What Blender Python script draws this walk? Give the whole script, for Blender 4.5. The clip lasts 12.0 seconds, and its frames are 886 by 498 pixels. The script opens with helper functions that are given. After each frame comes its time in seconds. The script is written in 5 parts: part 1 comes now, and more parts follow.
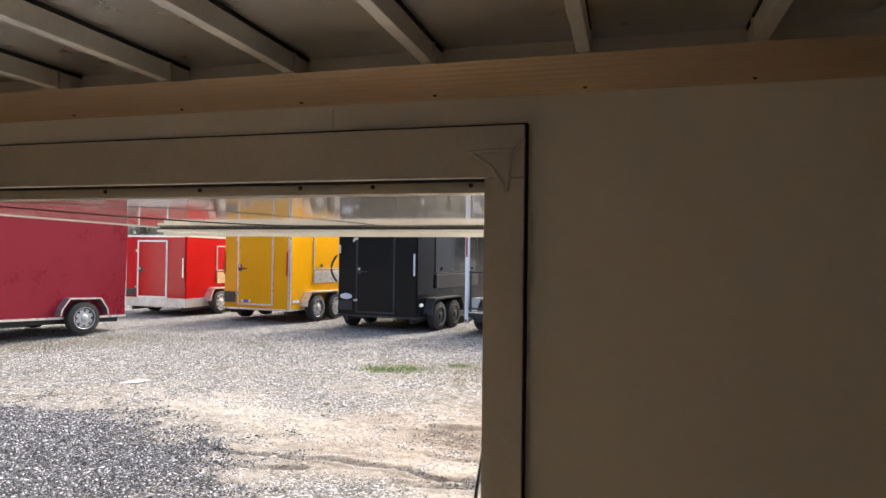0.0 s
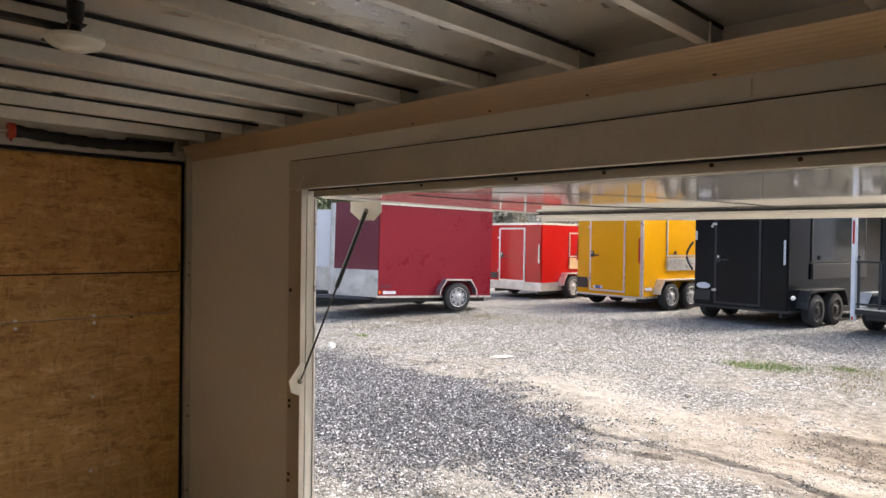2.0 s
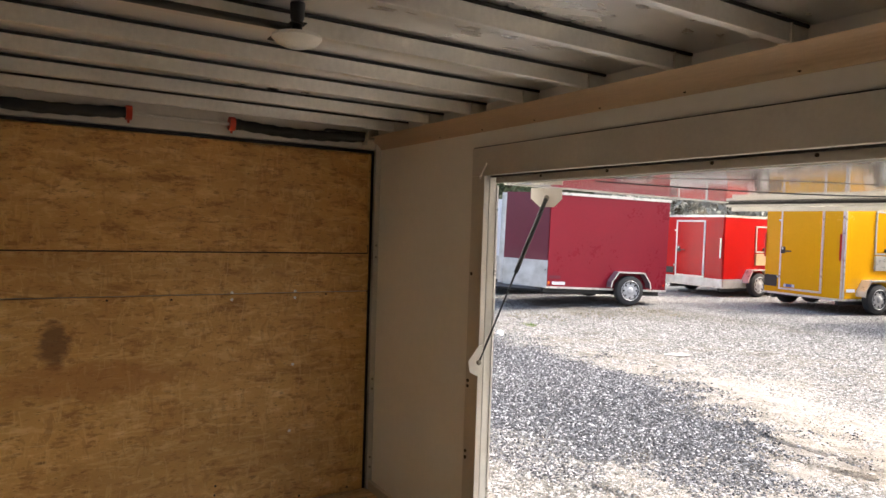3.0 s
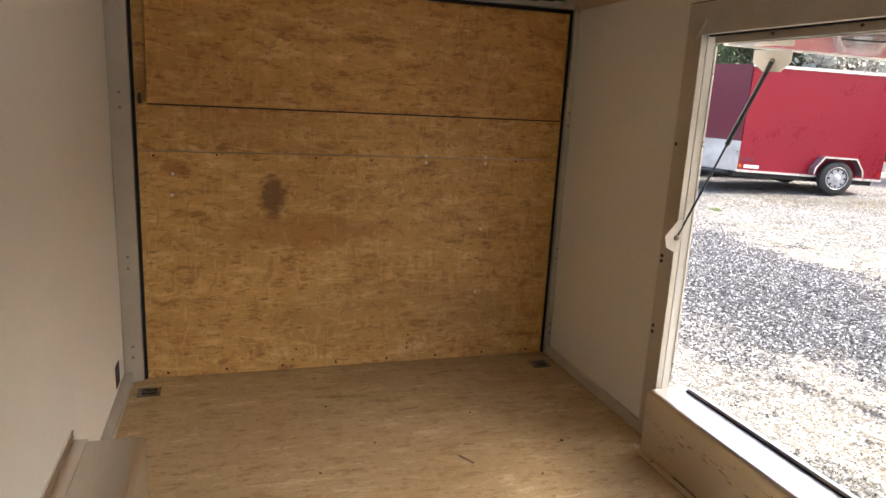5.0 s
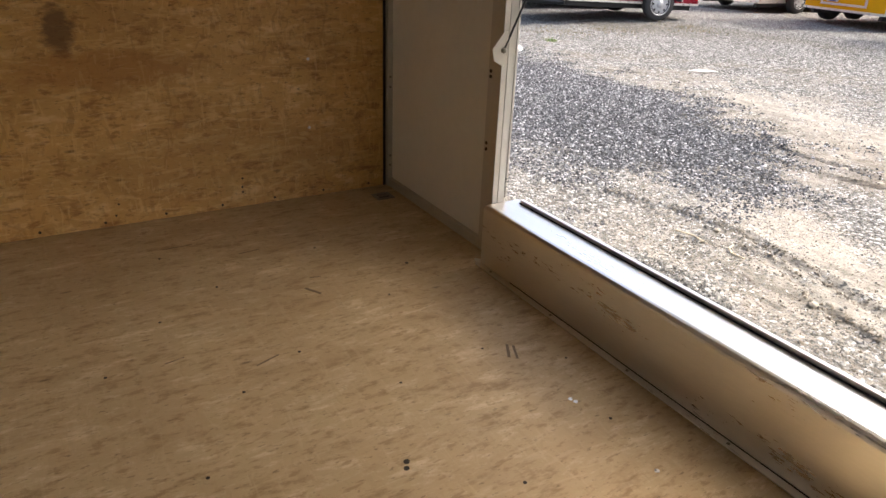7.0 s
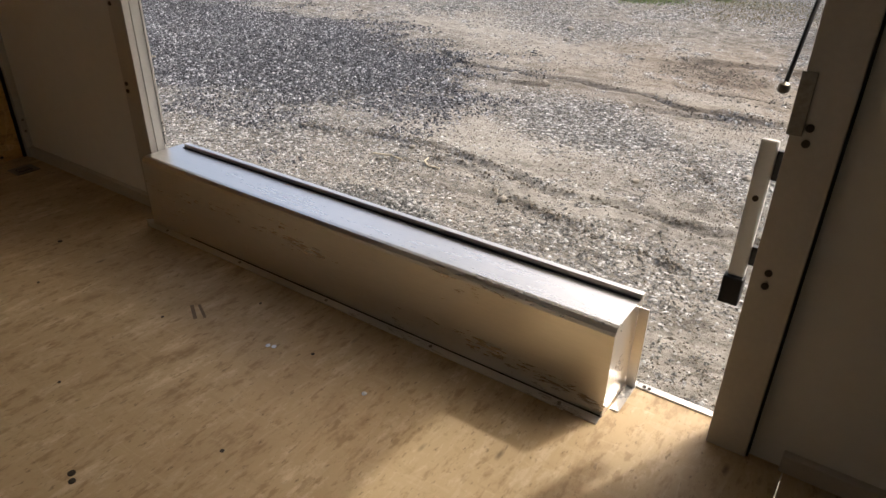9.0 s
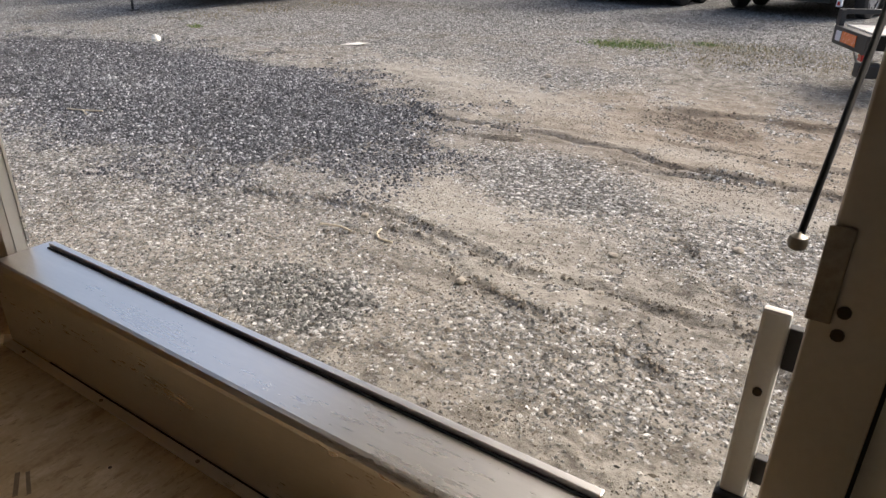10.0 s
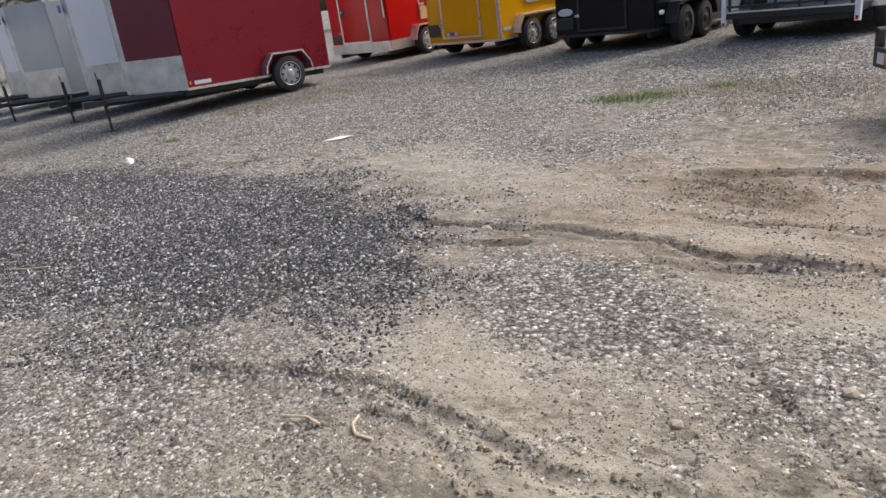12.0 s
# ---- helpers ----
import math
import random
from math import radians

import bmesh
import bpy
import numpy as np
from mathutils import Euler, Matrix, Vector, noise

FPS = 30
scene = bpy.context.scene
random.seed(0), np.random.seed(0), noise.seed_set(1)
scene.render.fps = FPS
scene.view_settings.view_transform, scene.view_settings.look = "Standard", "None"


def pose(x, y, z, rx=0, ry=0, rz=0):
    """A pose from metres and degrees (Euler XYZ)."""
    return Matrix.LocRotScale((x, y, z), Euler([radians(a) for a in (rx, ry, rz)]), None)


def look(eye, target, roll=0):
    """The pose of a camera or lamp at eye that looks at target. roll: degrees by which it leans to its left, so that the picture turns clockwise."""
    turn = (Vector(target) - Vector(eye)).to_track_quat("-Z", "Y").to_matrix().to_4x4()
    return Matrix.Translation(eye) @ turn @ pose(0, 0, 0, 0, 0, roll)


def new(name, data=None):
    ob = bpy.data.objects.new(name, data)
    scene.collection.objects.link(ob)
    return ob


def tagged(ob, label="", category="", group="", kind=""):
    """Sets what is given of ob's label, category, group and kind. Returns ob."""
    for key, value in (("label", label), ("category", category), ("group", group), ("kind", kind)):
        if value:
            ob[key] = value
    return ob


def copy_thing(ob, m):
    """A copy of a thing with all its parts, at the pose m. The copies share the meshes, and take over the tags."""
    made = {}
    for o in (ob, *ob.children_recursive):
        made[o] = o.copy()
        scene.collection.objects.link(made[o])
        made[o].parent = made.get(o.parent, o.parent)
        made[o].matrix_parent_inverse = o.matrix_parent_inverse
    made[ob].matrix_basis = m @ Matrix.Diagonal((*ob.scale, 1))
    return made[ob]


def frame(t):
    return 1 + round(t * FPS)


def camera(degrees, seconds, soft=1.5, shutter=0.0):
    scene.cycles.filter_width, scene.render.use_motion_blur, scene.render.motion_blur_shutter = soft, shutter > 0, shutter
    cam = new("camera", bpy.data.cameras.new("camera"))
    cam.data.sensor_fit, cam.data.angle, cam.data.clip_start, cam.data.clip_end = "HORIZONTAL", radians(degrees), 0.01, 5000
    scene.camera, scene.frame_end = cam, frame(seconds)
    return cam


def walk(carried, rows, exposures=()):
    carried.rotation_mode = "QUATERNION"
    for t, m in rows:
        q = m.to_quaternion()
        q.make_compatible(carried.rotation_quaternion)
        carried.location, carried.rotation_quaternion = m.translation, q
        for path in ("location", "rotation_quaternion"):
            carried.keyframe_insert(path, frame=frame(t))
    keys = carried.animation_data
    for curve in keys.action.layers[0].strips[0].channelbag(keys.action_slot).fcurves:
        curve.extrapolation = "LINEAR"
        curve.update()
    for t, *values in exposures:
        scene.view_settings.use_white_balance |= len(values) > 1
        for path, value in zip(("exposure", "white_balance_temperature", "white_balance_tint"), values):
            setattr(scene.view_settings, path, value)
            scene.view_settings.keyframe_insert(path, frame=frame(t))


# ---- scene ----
cam = camera(66.7, 12.0)
PATH = [
    (0, (0.26, -0.099, 2.054), (-0.274, 1.828, 2.081), 0.7),
    (0.5, (0.213, -0.113, 2.044), (-0.546, 1.737, 2.063), 2.0),
    (1, (0.182, -0.129, 2.042), (-0.79, 1.619, 2.064), 1.8),
    (1.5, (0.145, -0.156, 2.039), (-1.062, 1.439, 2.049), 0.8),
    (2, (0.113, -0.173, 2.033), (-1.282, 1.26, 2.009), 0.8),
    (2.5, (0.093, -0.195, 2.028), (-1.469, 1.053, 1.986), 0.8),
    (3, (0.096, -0.232, 2.012), (-1.606, 0.816, 1.948), 1.9),
    (3.5, (0.086, -0.287, 2.004), (-1.746, 0.511, 1.936), 3.3),
    (3.7, (0.069, -0.342, 2.02), (-1.8, 0.364, 1.927), 2.3),
    (5.3, (0.033, -0.329, 1.94), (-1.8, 0.274, 1.416), 2.5),
    (5.5, (0.035, -0.33, 1.93), (-1.781, 0.282, 1.355), 1.9),
    (6, (0.031, -0.301, 1.893), (-1.721, 0.401, 1.229), 1.7),
    (6.5, (0.024, -0.276, 1.86), (-1.646, 0.518, 1.097), 1.9),
    (7, (0.045, -0.24, 1.839), (-1.505, 0.704, 0.998), 2.3),
    (7.5, (0.061, -0.184, 1.8), (-1.326, 0.924, 0.878), 1.4),
    (7.7, (0.063, -0.151, 1.778), (-1.249, 1.019, 0.825), 0.8),
    (9.3, (0.082, 0.186, 1.695), (-0.868, 1.669, 0.747), 2.3),
    (9.5, (0.034, 0.324, 1.702), (-0.906, 1.817, 0.761), 3.3),
    (10, (-0.068, 0.659, 1.701), (-1.072, 2.16, 0.84), 0.7),
    (10.5, (-0.238, 1.106, 1.696), (-1.469, 2.49, 0.942), 0.9),
    (11, (-0.441, 1.349, 1.735), (-1.546, 2.836, 0.982), 0.6),
    (11.5, (-0.496, 1.58, 1.786), (-1.479, 3.169, 1.072), -4.8),
    (12, (-0.538, 1.738, 1.782), (-1.636, 3.255, 1.078), -7.9),
]
EXPOSURES = [(0, 1.68), (1.5, 1.65), (2.5, 1.8), (3.5, 2.25), (5.3, 2.45), (6.5, 2.05), (7.5, 1.38), (9.5, 0.8), (10.5, 0.74), (12, 0.62)]
walk(cam, [(t, look(eye, target, roll)) for t, eye, target, roll in PATH], EXPOSURES)

# ---- light: hazy sun from beyond the yard, sky all round ----
SUN_DIR = Vector((0.385, 0.86, 1.0)).normalized()
world = bpy.data.worlds.new("sky")
scene.world = world
world.use_nodes = True
wn = world.node_tree
sky = wn.nodes.new("ShaderNodeTexSky")
sky.sky_type, sky.sun_disc = "NISHITA", False
sky.sun_elevation = math.asin(SUN_DIR.z)
sky.sun_rotation = math.atan2(SUN_DIR.x, SUN_DIR.y)
sky.air_density, sky.dust_density, sky.ozone_density = 1.0, 8.0, 1.0
wn.nodes["Background"].inputs["Strength"].default_value = 0.15
wn.links.new(sky.outputs["Color"], wn.nodes["Background"].inputs["Color"])
sun_lamp = new("sun", bpy.data.lights.new("sun", "SUN"))
sun_lamp.data.energy, sun_lamp.data.angle, sun_lamp.data.color = 0.9, radians(1.2), (1.0, 0.97, 0.92)
sun_lamp.matrix_world = look(SUN_DIR * 50, (0, 0, 0))


# ---- materials ----
def nodes_of(name):
    m = bpy.data.materials.new(name)
    m.use_nodes = True
    return m, m.node_tree, m.node_tree.nodes["Principled BSDF"]


def node(nt, kind, **values):
    n = nt.nodes.new(kind)
    for key, value in values.items():
        n.inputs[key.replace("_", " ")].default_value = value
    return n


def coords(nt, scale=(1, 1, 1), kind="Object"):
    tc, mp = nt.nodes.new("ShaderNodeTexCoord"), nt.nodes.new("ShaderNodeMapping")
    mp.inputs["Scale"].default_value = scale
    nt.links.new(tc.outputs[kind], mp.inputs["Vector"])
    return mp.outputs["Vector"]


def noise_at(nt, vec, scale, detail=4.0, rough=0.55):
    n = node(nt, "ShaderNodeTexNoise", Scale=scale, Detail=detail, Roughness=rough)
    nt.links.new(vec, n.inputs["Vector"])
    return n.outputs["Fac"]


def ramp(nt, fac, stops):
    r = nt.nodes.new("ShaderNodeValToRGB")
    while len(r.color_ramp.elements) < len(stops):
        r.color_ramp.elements.new(0.5)
    for e, (p, c) in zip(r.color_ramp.elements, stops):
        e.position, e.color = p, (*c, 1) if len(c) == 3 else c
    nt.links.new(fac, r.inputs["Fac"])
    return r.outputs["Color"]


def mix(nt, fac, a, b, mode="MIX"):
    n = nt.nodes.new("ShaderNodeMix")
    n.data_type, n.blend_type = "RGBA", mode
    for sock, value in ((n.inputs[0], fac), (n.inputs[6], a), (n.inputs[7], b)):
        if isinstance(value, (int, float)):
            sock.default_value = value
        elif isinstance(value, tuple):
            sock.default_value = (*value, 1)
        else:
            nt.links.new(value, sock)
    return n.outputs[2]


def calc(nt, op, a, b=0.0, c=0.0, clamp=False):
    n = nt.nodes.new("ShaderNodeMath")
    n.operation, n.use_clamp = op, clamp
    for sock, value in zip(n.inputs, (a, b, c)):
        if isinstance(value, (int, float)):
            sock.default_value = value
        else:
            nt.links.new(value, sock)
    return n.outputs[0]


def bump(nt, p, height, strength, distance):
    b = node(nt, "ShaderNodeBump", Strength=strength, Distance=distance)
    nt.links.new(height, b.inputs["Height"])
    nt.links.new(b.outputs["Normal"], p.inputs["Normal"])


def paint(name, colour, rough=0.4, metal=0.0, vary=0.12, scale=6.0, coat=0.0, relief=0.05, stretch=(1, 1, 1)):
    """Painted or bare sheet: two scales of wear in colour and gloss."""
    m, nt, p = nodes_of(name)
    v = coords(nt, stretch)
    big, fine = noise_at(nt, v, scale), noise_at(nt, v, scale * 14, 3)
    both = calc(nt, "ADD", calc(nt, "MULTIPLY", big, 0.65), calc(nt, "MULTIPLY", fine, 0.35))
    lo = tuple(c * (1 - vary) for c in colour)
    hi = tuple(min(1, c * (1 + vary)) for c in colour)
    nt.links.new(ramp(nt, both, [(0.3, lo), (0.7, hi)]), p.inputs["Base Color"])
    r = calc(nt, "MULTIPLY_ADD", both, 0.3, rough - 0.15, clamp=True)
    nt.links.new(r, p.inputs["Roughness"])
    p.inputs["Metallic"].default_value = metal
    p.inputs["Coat Weight"].default_value = coat
    p.inputs["Coat Roughness"].default_value = 0.05
    if relief:
        bump(nt, p, fine, relief, 0.004)
    return m


def mixed(a, b, f):
    return tuple(p + (q - p) * f for p, q in zip(a, b))


def blob(nt, xy, cx, cy, rx, ry, turn, wobble, soft=0.25):
    """1 inside a rough-edged ellipse on the ground, 0 outside."""
    x, y = xy
    c, s = math.cos(turn), math.sin(turn)
    dx, dy = calc(nt, "SUBTRACT", x, cx), calc(nt, "SUBTRACT", y, cy)
    u = calc(nt, "ADD", calc(nt, "MULTIPLY", dx, c / rx), calc(nt, "MULTIPLY", dy, s / rx))
    w = calc(nt, "SUBTRACT", calc(nt, "MULTIPLY", dy, c / ry), calc(nt, "MULTIPLY", dx, s / ry))
    d = calc(nt, "SQRT", calc(nt, "ADD", calc(nt, "MULTIPLY", u, u), calc(nt, "MULTIPLY", w, w)))
    d = calc(nt, "ADD", d, wobble)
    mr = node(nt, "ShaderNodeMapRange", From_Min=1 + soft, From_Max=1 - soft, To_Min=0.0, To_Max=1.0)
    mr.interpolation_type = "SMOOTHSTEP"
    nt.links.new(d, mr.inputs["Value"])
    return mr.outputs["Result"]


def plywood(name, base, dark, pale, stretch, seed, strands=0.35, stains=()):
    """Rotary-cut plywood: blotchy figure drawn out along the grain, dark flecks and a few knots."""
    m, nt, p = nodes_of(name)
    v = coords(nt, stretch)
    off = nt.nodes.new("ShaderNodeVectorMath")
    off.inputs[1].default_value = (seed, seed * 1.7, seed * 0.6)
    nt.links.new(v, off.inputs[0])
    v = off.outputs[0]
    n1, n2, n3, n4 = noise_at(nt, v, 2.4, 6, 0.65), noise_at(nt, v, 7, 10, 0.72), noise_at(nt, v, 42, 4, 0.6), noise_at(nt, v, 19, 5, 0.65)
    col = ramp(nt, n2, [(0.36, mixed(dark, base, 0.15)), (0.46, base), (0.54, base), (0.64, pale)])
    col = mix(nt, calc(nt, "MULTIPLY", ramp(nt, n1, [(0.42, (0, 0, 0)), (0.62, (1, 1, 1))]), 0.5), col, mixed(dark, base, 0.5))
    col = mix(nt, calc(nt, "MULTIPLY", ramp(nt, n4, [(0.56, (0, 0, 0)), (0.63, (1, 1, 1))]), 0.6), col, dark)
    fleck = ramp(nt, n3, [(0.62, (0, 0, 0)), (0.67, (1, 1, 1))])
    col = mix(nt, calc(nt, "MULTIPLY", fleck, 0.6), col, tuple(c * 0.5 for c in dark))
    vor = node(nt, "ShaderNodeTexVoronoi", Scale=5.0, Randomness=1.0)
    nt.links.new(v, vor.inputs["Vector"])
    knot = ramp(nt, calc(nt, "MULTIPLY_ADD", n4, 0.1, calc(nt, "SUBTRACT", vor.outputs["Distance"], 0.05)), [(0.03, (1, 1, 1)), (0.09, (0, 0, 0))])
    col = mix(nt, calc(nt, "MULTIPLY", knot, 0.7), col, tuple(c * 0.35 for c in dark))
    # short crossing strands of the face veneer
    for k, (sx, sz, tint) in enumerate(((5.0, 22.0, pale), (16.0, 7.0, mixed(dark, base, 0.25)), (24.0, 6.0, mixed(pale, base, 0.3)))):
        strand = node(nt, "ShaderNodeTexNoise", Scale=1.0, Detail=3.0, Roughness=0.6, Distortion=1.6)
        nt.links.new(coords(nt, (sz if stretch[0] > 1.2 else sx, sx, sz)), strand.inputs["Vector"])
        col = mix(nt, calc(nt, "MULTIPLY", ramp(nt, strand.outputs["Fac"], [(0.55 + 0.02 * k, (0, 0, 0)), (0.63, (1, 1, 1))]), strands), col, tint)
    if stains:
        sep = nt.nodes.new("ShaderNodeSeparateXYZ")
        nt.links.new(coords(nt), sep.inputs[0])
        edge_ = calc(nt, "MULTIPLY_ADD", n4, 2.2, -1.1)
        for cy, cz, ry, rz, share, tint in stains:
            spot = blob(nt, (sep.outputs["Y"], sep.outputs["Z"]), cy, cz, ry, rz, 0.0, edge_, 0.35)
            col = mix(nt, calc(nt, "MULTIPLY", spot, share), col, tint)
    nt.links.new(col, p.inputs["Base Color"])
    nt.links.new(calc(nt, "MULTIPLY_ADD", n2, 0.3, 0.42), p.inputs["Roughness"])
    bump(nt, p, n2, 0.25, 0.003)
    return m


PLY_DOOR = plywood("ply_door", (0.68, 0.41, 0.14), (0.3, 0.135, 0.035), (0.88, 0.64, 0.3), (1, 0.6, 1.7), 3.0, 0.4, ((-0.125, 0.985, 0.06, 0.1, 0.75, (0.12, 0.055, 0.03)), (0.05, 0.8, 0.4, 0.09, 0.4, (0.4, 0.16, 0.04)), (-0.6, 1.14, 0.06, 0.04, 0.4, (0.3, 0.1, 0.03)), (0.6, 0.3, 0.7, 0.16, 0.22, (0.36, 0.22, 0.08)), (-0.3, 1.5, 0.5, 0.2, 0.25, (0.42, 0.2, 0.05))))
PLY_FLAP = plywood("ply_flap", (0.63, 0.355, 0.11), (0.29, 0.125, 0.03), (0.82, 0.54, 0.23), (1, 0.6, 1.7), 21.0)
PLY_FLOOR = plywood("ply_floor", (0.54, 0.4, 0.225), (0.3, 0.19, 0.085), (0.72, 0.58, 0.38), (1.9, 0.65, 1), 11.0, 0.18)
WHITE_WALL = paint("wall_laminate", (0.81, 0.785, 0.73), 0.4, vary=0.05, scale=1.5, relief=0.03)
ALU = paint("mill_aluminium", (0.62, 0.6, 0.56), 0.42, 0.75, vary=0.12, scale=4, stretch=(0.4, 3, 3))
ALU_FRAME = paint("frame_aluminium", (0.62, 0.59, 0.54), 0.5, 0.55, vary=0.1, scale=5)
ALU_BOX = paint("box_aluminium", (0.8, 0.77, 0.73), 0.3, 0.95, vary=0.07, scale=3, relief=0.012, stretch=(0.5, 3, 3))
STEEL_ROOF = paint("galvanised_roof", (0.8, 0.79, 0.77), 0.3, 0.9, vary=0.07, scale=1.4, stretch=(1, 0.5, 1), relief=0.0)
STEEL_RAFTER = paint("galvanised_rafter", (0.78, 0.765, 0.73), 0.4, 0.65, vary=0.15, scale=4)
COVE = paint("fluted_cove", (0.62, 0.5, 0.38), 0.45, 0.55, vary=0.12, scale=5, stretch=(0.3, 3, 3))
RUBBER = paint("black_rubber", (0.015, 0.015, 0.016), 0.7, vary=0.3, scale=30)
TYRE = paint("tyre_rubber", (0.03, 0.03, 0.032), 0.8, vary=0.3, scale=20)
SCREW = paint("screw_head", (0.3, 0.28, 0.24), 0.4, 0.8, vary=0.3, scale=90)
SCREW_DARK = paint("screw_dark", (0.06, 0.045, 0.03), 0.5, 0.5, vary=0.3, scale=90)
SCREW_BRIGHT = paint("screw_zinc", (0.8, 0.8, 0.78), 0.3, 0.8, vary=0.1, scale=90)
BRACKET = paint("white_plate", (0.78, 0.76, 0.7), 0.4, vary=0.08, scale=20)
BLACK_STEEL = paint("black_steel", (0.02, 0.021, 0.023), 0.4, vary=0.3, scale=9)
RED_PLASTIC = paint("red_plastic", (0.5, 0.05, 0.02), 0.4, vary=0.15, scale=30)
SLEEVE = paint("black_sleeve", (0.018, 0.02, 0.02), 0.65, vary=0.3, scale=40, relief=0.4)
LENS_WHITE = paint("lamp_lens", (0.8, 0.8, 0.76), 0.3, vary=0.04, scale=20)
FLAP_SKIN = paint("gloss_white_sheet", (0.72, 0.72, 0.68), 0.15, vary=0.04, scale=3, coat=0.9, relief=0.0)
WHITE_TRIM = paint("white_trim", (0.74, 0.73, 0.69), 0.4, vary=0.06, scale=9)
MAROON = paint("maroon_skin", (0.2, 0.01, 0.022), 0.3, vary=0.1, scale=1.2, coat=0.1, relief=0.02)
# same maroon, darkened to carry the nose's shade; one label plate reuses it
MAROON_SHADED = paint("maroon_shaded_skin", (0.13, 0.012, 0.03), 0.36, vary=0.1, scale=1.2, coat=0.4, relief=0.02)
FADED = paint("faded_mauve_fender", (0.17, 0.115, 0.135), 0.45, vary=0.15, scale=4)
RED = paint("red_skin", (0.42, 0.006, 0.008), 0.22, vary=0.08, scale=1.2, coat=0.0, relief=0.02)
YELLOW = paint("yellow_skin", (0.72, 0.35, 0.005), 0.24, vary=0.06, scale=1.2, coat=0.0, relief=0.02)
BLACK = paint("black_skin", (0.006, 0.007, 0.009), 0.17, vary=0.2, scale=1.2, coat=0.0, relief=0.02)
BLACK.node_tree.nodes["Principled BSDF"].inputs["Specular IOR Level"].default_value = 0.2
for gloss, level in ((RED, 0.25), (MAROON, 0.3), (YELLOW, 0.3)):
    gloss.node_tree.nodes["Principled BSDF"].inputs["Specular IOR Level"].default_value = level
WHITE = paint("white_skin", (0.82, 0.84, 0.88), 0.35, vary=0.05, scale=1.2, coat=0.4, relief=0.02)
SILVER = paint("silver_skin", (0.42, 0.44, 0.47), 0.35, 0.3, vary=0.08, scale=1.2, coat=0.3, relief=0.02)
ALU_TRIM = paint("bright_trim", (0.68, 0.66, 0.63), 0.3, 0.6, vary=0.1, scale=8)
RIM = paint("silver_rim", (0.4, 0.41, 0.43), 0.4, 0.3, vary=0.15, scale=12)
LIGHT_RED = paint("red_lens", (0.45, 0.015, 0.012), 0.2, vary=0.1, scale=30, coat=0.5)
LIGHT_AMBER = paint("amber_lens", (0.7, 0.14, 0.01), 0.25, vary=0.1, scale=30, coat=0.5)
WOOD_SHELF = paint("shelf_wood", (0.5, 0.33, 0.17), 0.6, vary=0.2, scale=9)
DARK_GLASS = paint("dark_window", (0.02, 0.025, 0.03), 0.1, vary=0.1, scale=4, coat=0.0, relief=0.0)
DARK_GLASS.node_tree.nodes["Principled BSDF"].inputs["Specular IOR Level"].default_value = 0.35
BADGE = paint("pale_badge", (0.62, 0.63, 0.68), 0.35, vary=0.1, scale=30)
BADGE_BLUE = paint("blue_badge", (0.1, 0.12, 0.3), 0.35, vary=0.1, scale=30)
PAPER = paint("paper", (0.75, 0.73, 0.66), 0.8, vary=0.1, scale=20)
TWIG = paint("dry_twig", (0.5, 0.44, 0.33), 0.85, vary=0.2, scale=40)
BARK = paint("bark", (0.13, 0.1, 0.075), 0.9, vary=0.3, scale=5, relief=0.4)
LEAF = paint("leaf_green", (0.07, 0.1, 0.045), 0.7, vary=0.35, scale=0.7)
BLOSSOM = paint("pale_blossom", (0.38, 0.38, 0.34), 0.8, vary=0.3, scale=0.7)


def diamond_plate():
    m, nt, p = nodes_of("diamond_plate")
    v = coords(nt, (1, 1, 1))
    w1 = node(nt, "ShaderNodeTexVoronoi", Scale=32.0, Randomness=0.25)
    nt.links.new(v, w1.inputs["Vector"])
    h = ramp(nt, w1.outputs["Distance"], [(0.15, (1, 1, 1)), (0.4, (0, 0, 0))])
    n = noise_at(nt, v, 3.5, 4)
    nt.links.new(ramp(nt, n, [(0.3, (0.5, 0.5, 0.5)), (0.7, (0.75, 0.75, 0.76))]), p.inputs["Base Color"])
    p.inputs["Metallic"].default_value = 0.85
    nt.links.new(calc(nt, "MULTIPLY_ADD", n, 0.25, 0.2), p.inputs["Roughness"])
    bump(nt, p, h, 0.6, 0.006)
    return m


PLATE = diamond_plate()


# stone-covered patches of the yard: centre, half axes, turn, share of stone
HEAP = [(-6.3, 5.25, 3.0, 1.5, -0.14, 1.0), (-9.2, 5.3, 3.2, 1.6, -0.05, 0.9), (-12.5, 4.4, 3.6, 1.6, 0.0, 0.8)]
GREY = [(-5.0, 3.5, 2.3, 1.0, 0.0, 0.75), (-3.3, 2.6, 1.7, 0.75, 0.1, 0.45), (-2.05, 5.0, 0.85, 0.55, -0.35, 0.9), (-2.4, 2.75, 0.5, 0.33, 0.2, 1.0),
        (-0.6, 4.6, 0.7, 0.5, 0.0, 0.6), (-3.6, 8.1, 1.1, 0.5, 0.1, 0.65), (-1.0, 3.0, 0.9, 0.4, 0.1, 0.5), (-5.2, 8.9, 1.6, 0.5, 0.2, 0.5)]


def patches(nt, xy, wobble, which, soft):
    total = 0.0
    for cx, cy, rx, ry, turn, share in which:
        total = calc(nt, "MAXIMUM", calc(nt, "MULTIPLY", blob(nt, xy, cx, cy, rx, ry, turn, wobble, soft), share), total)
    return total


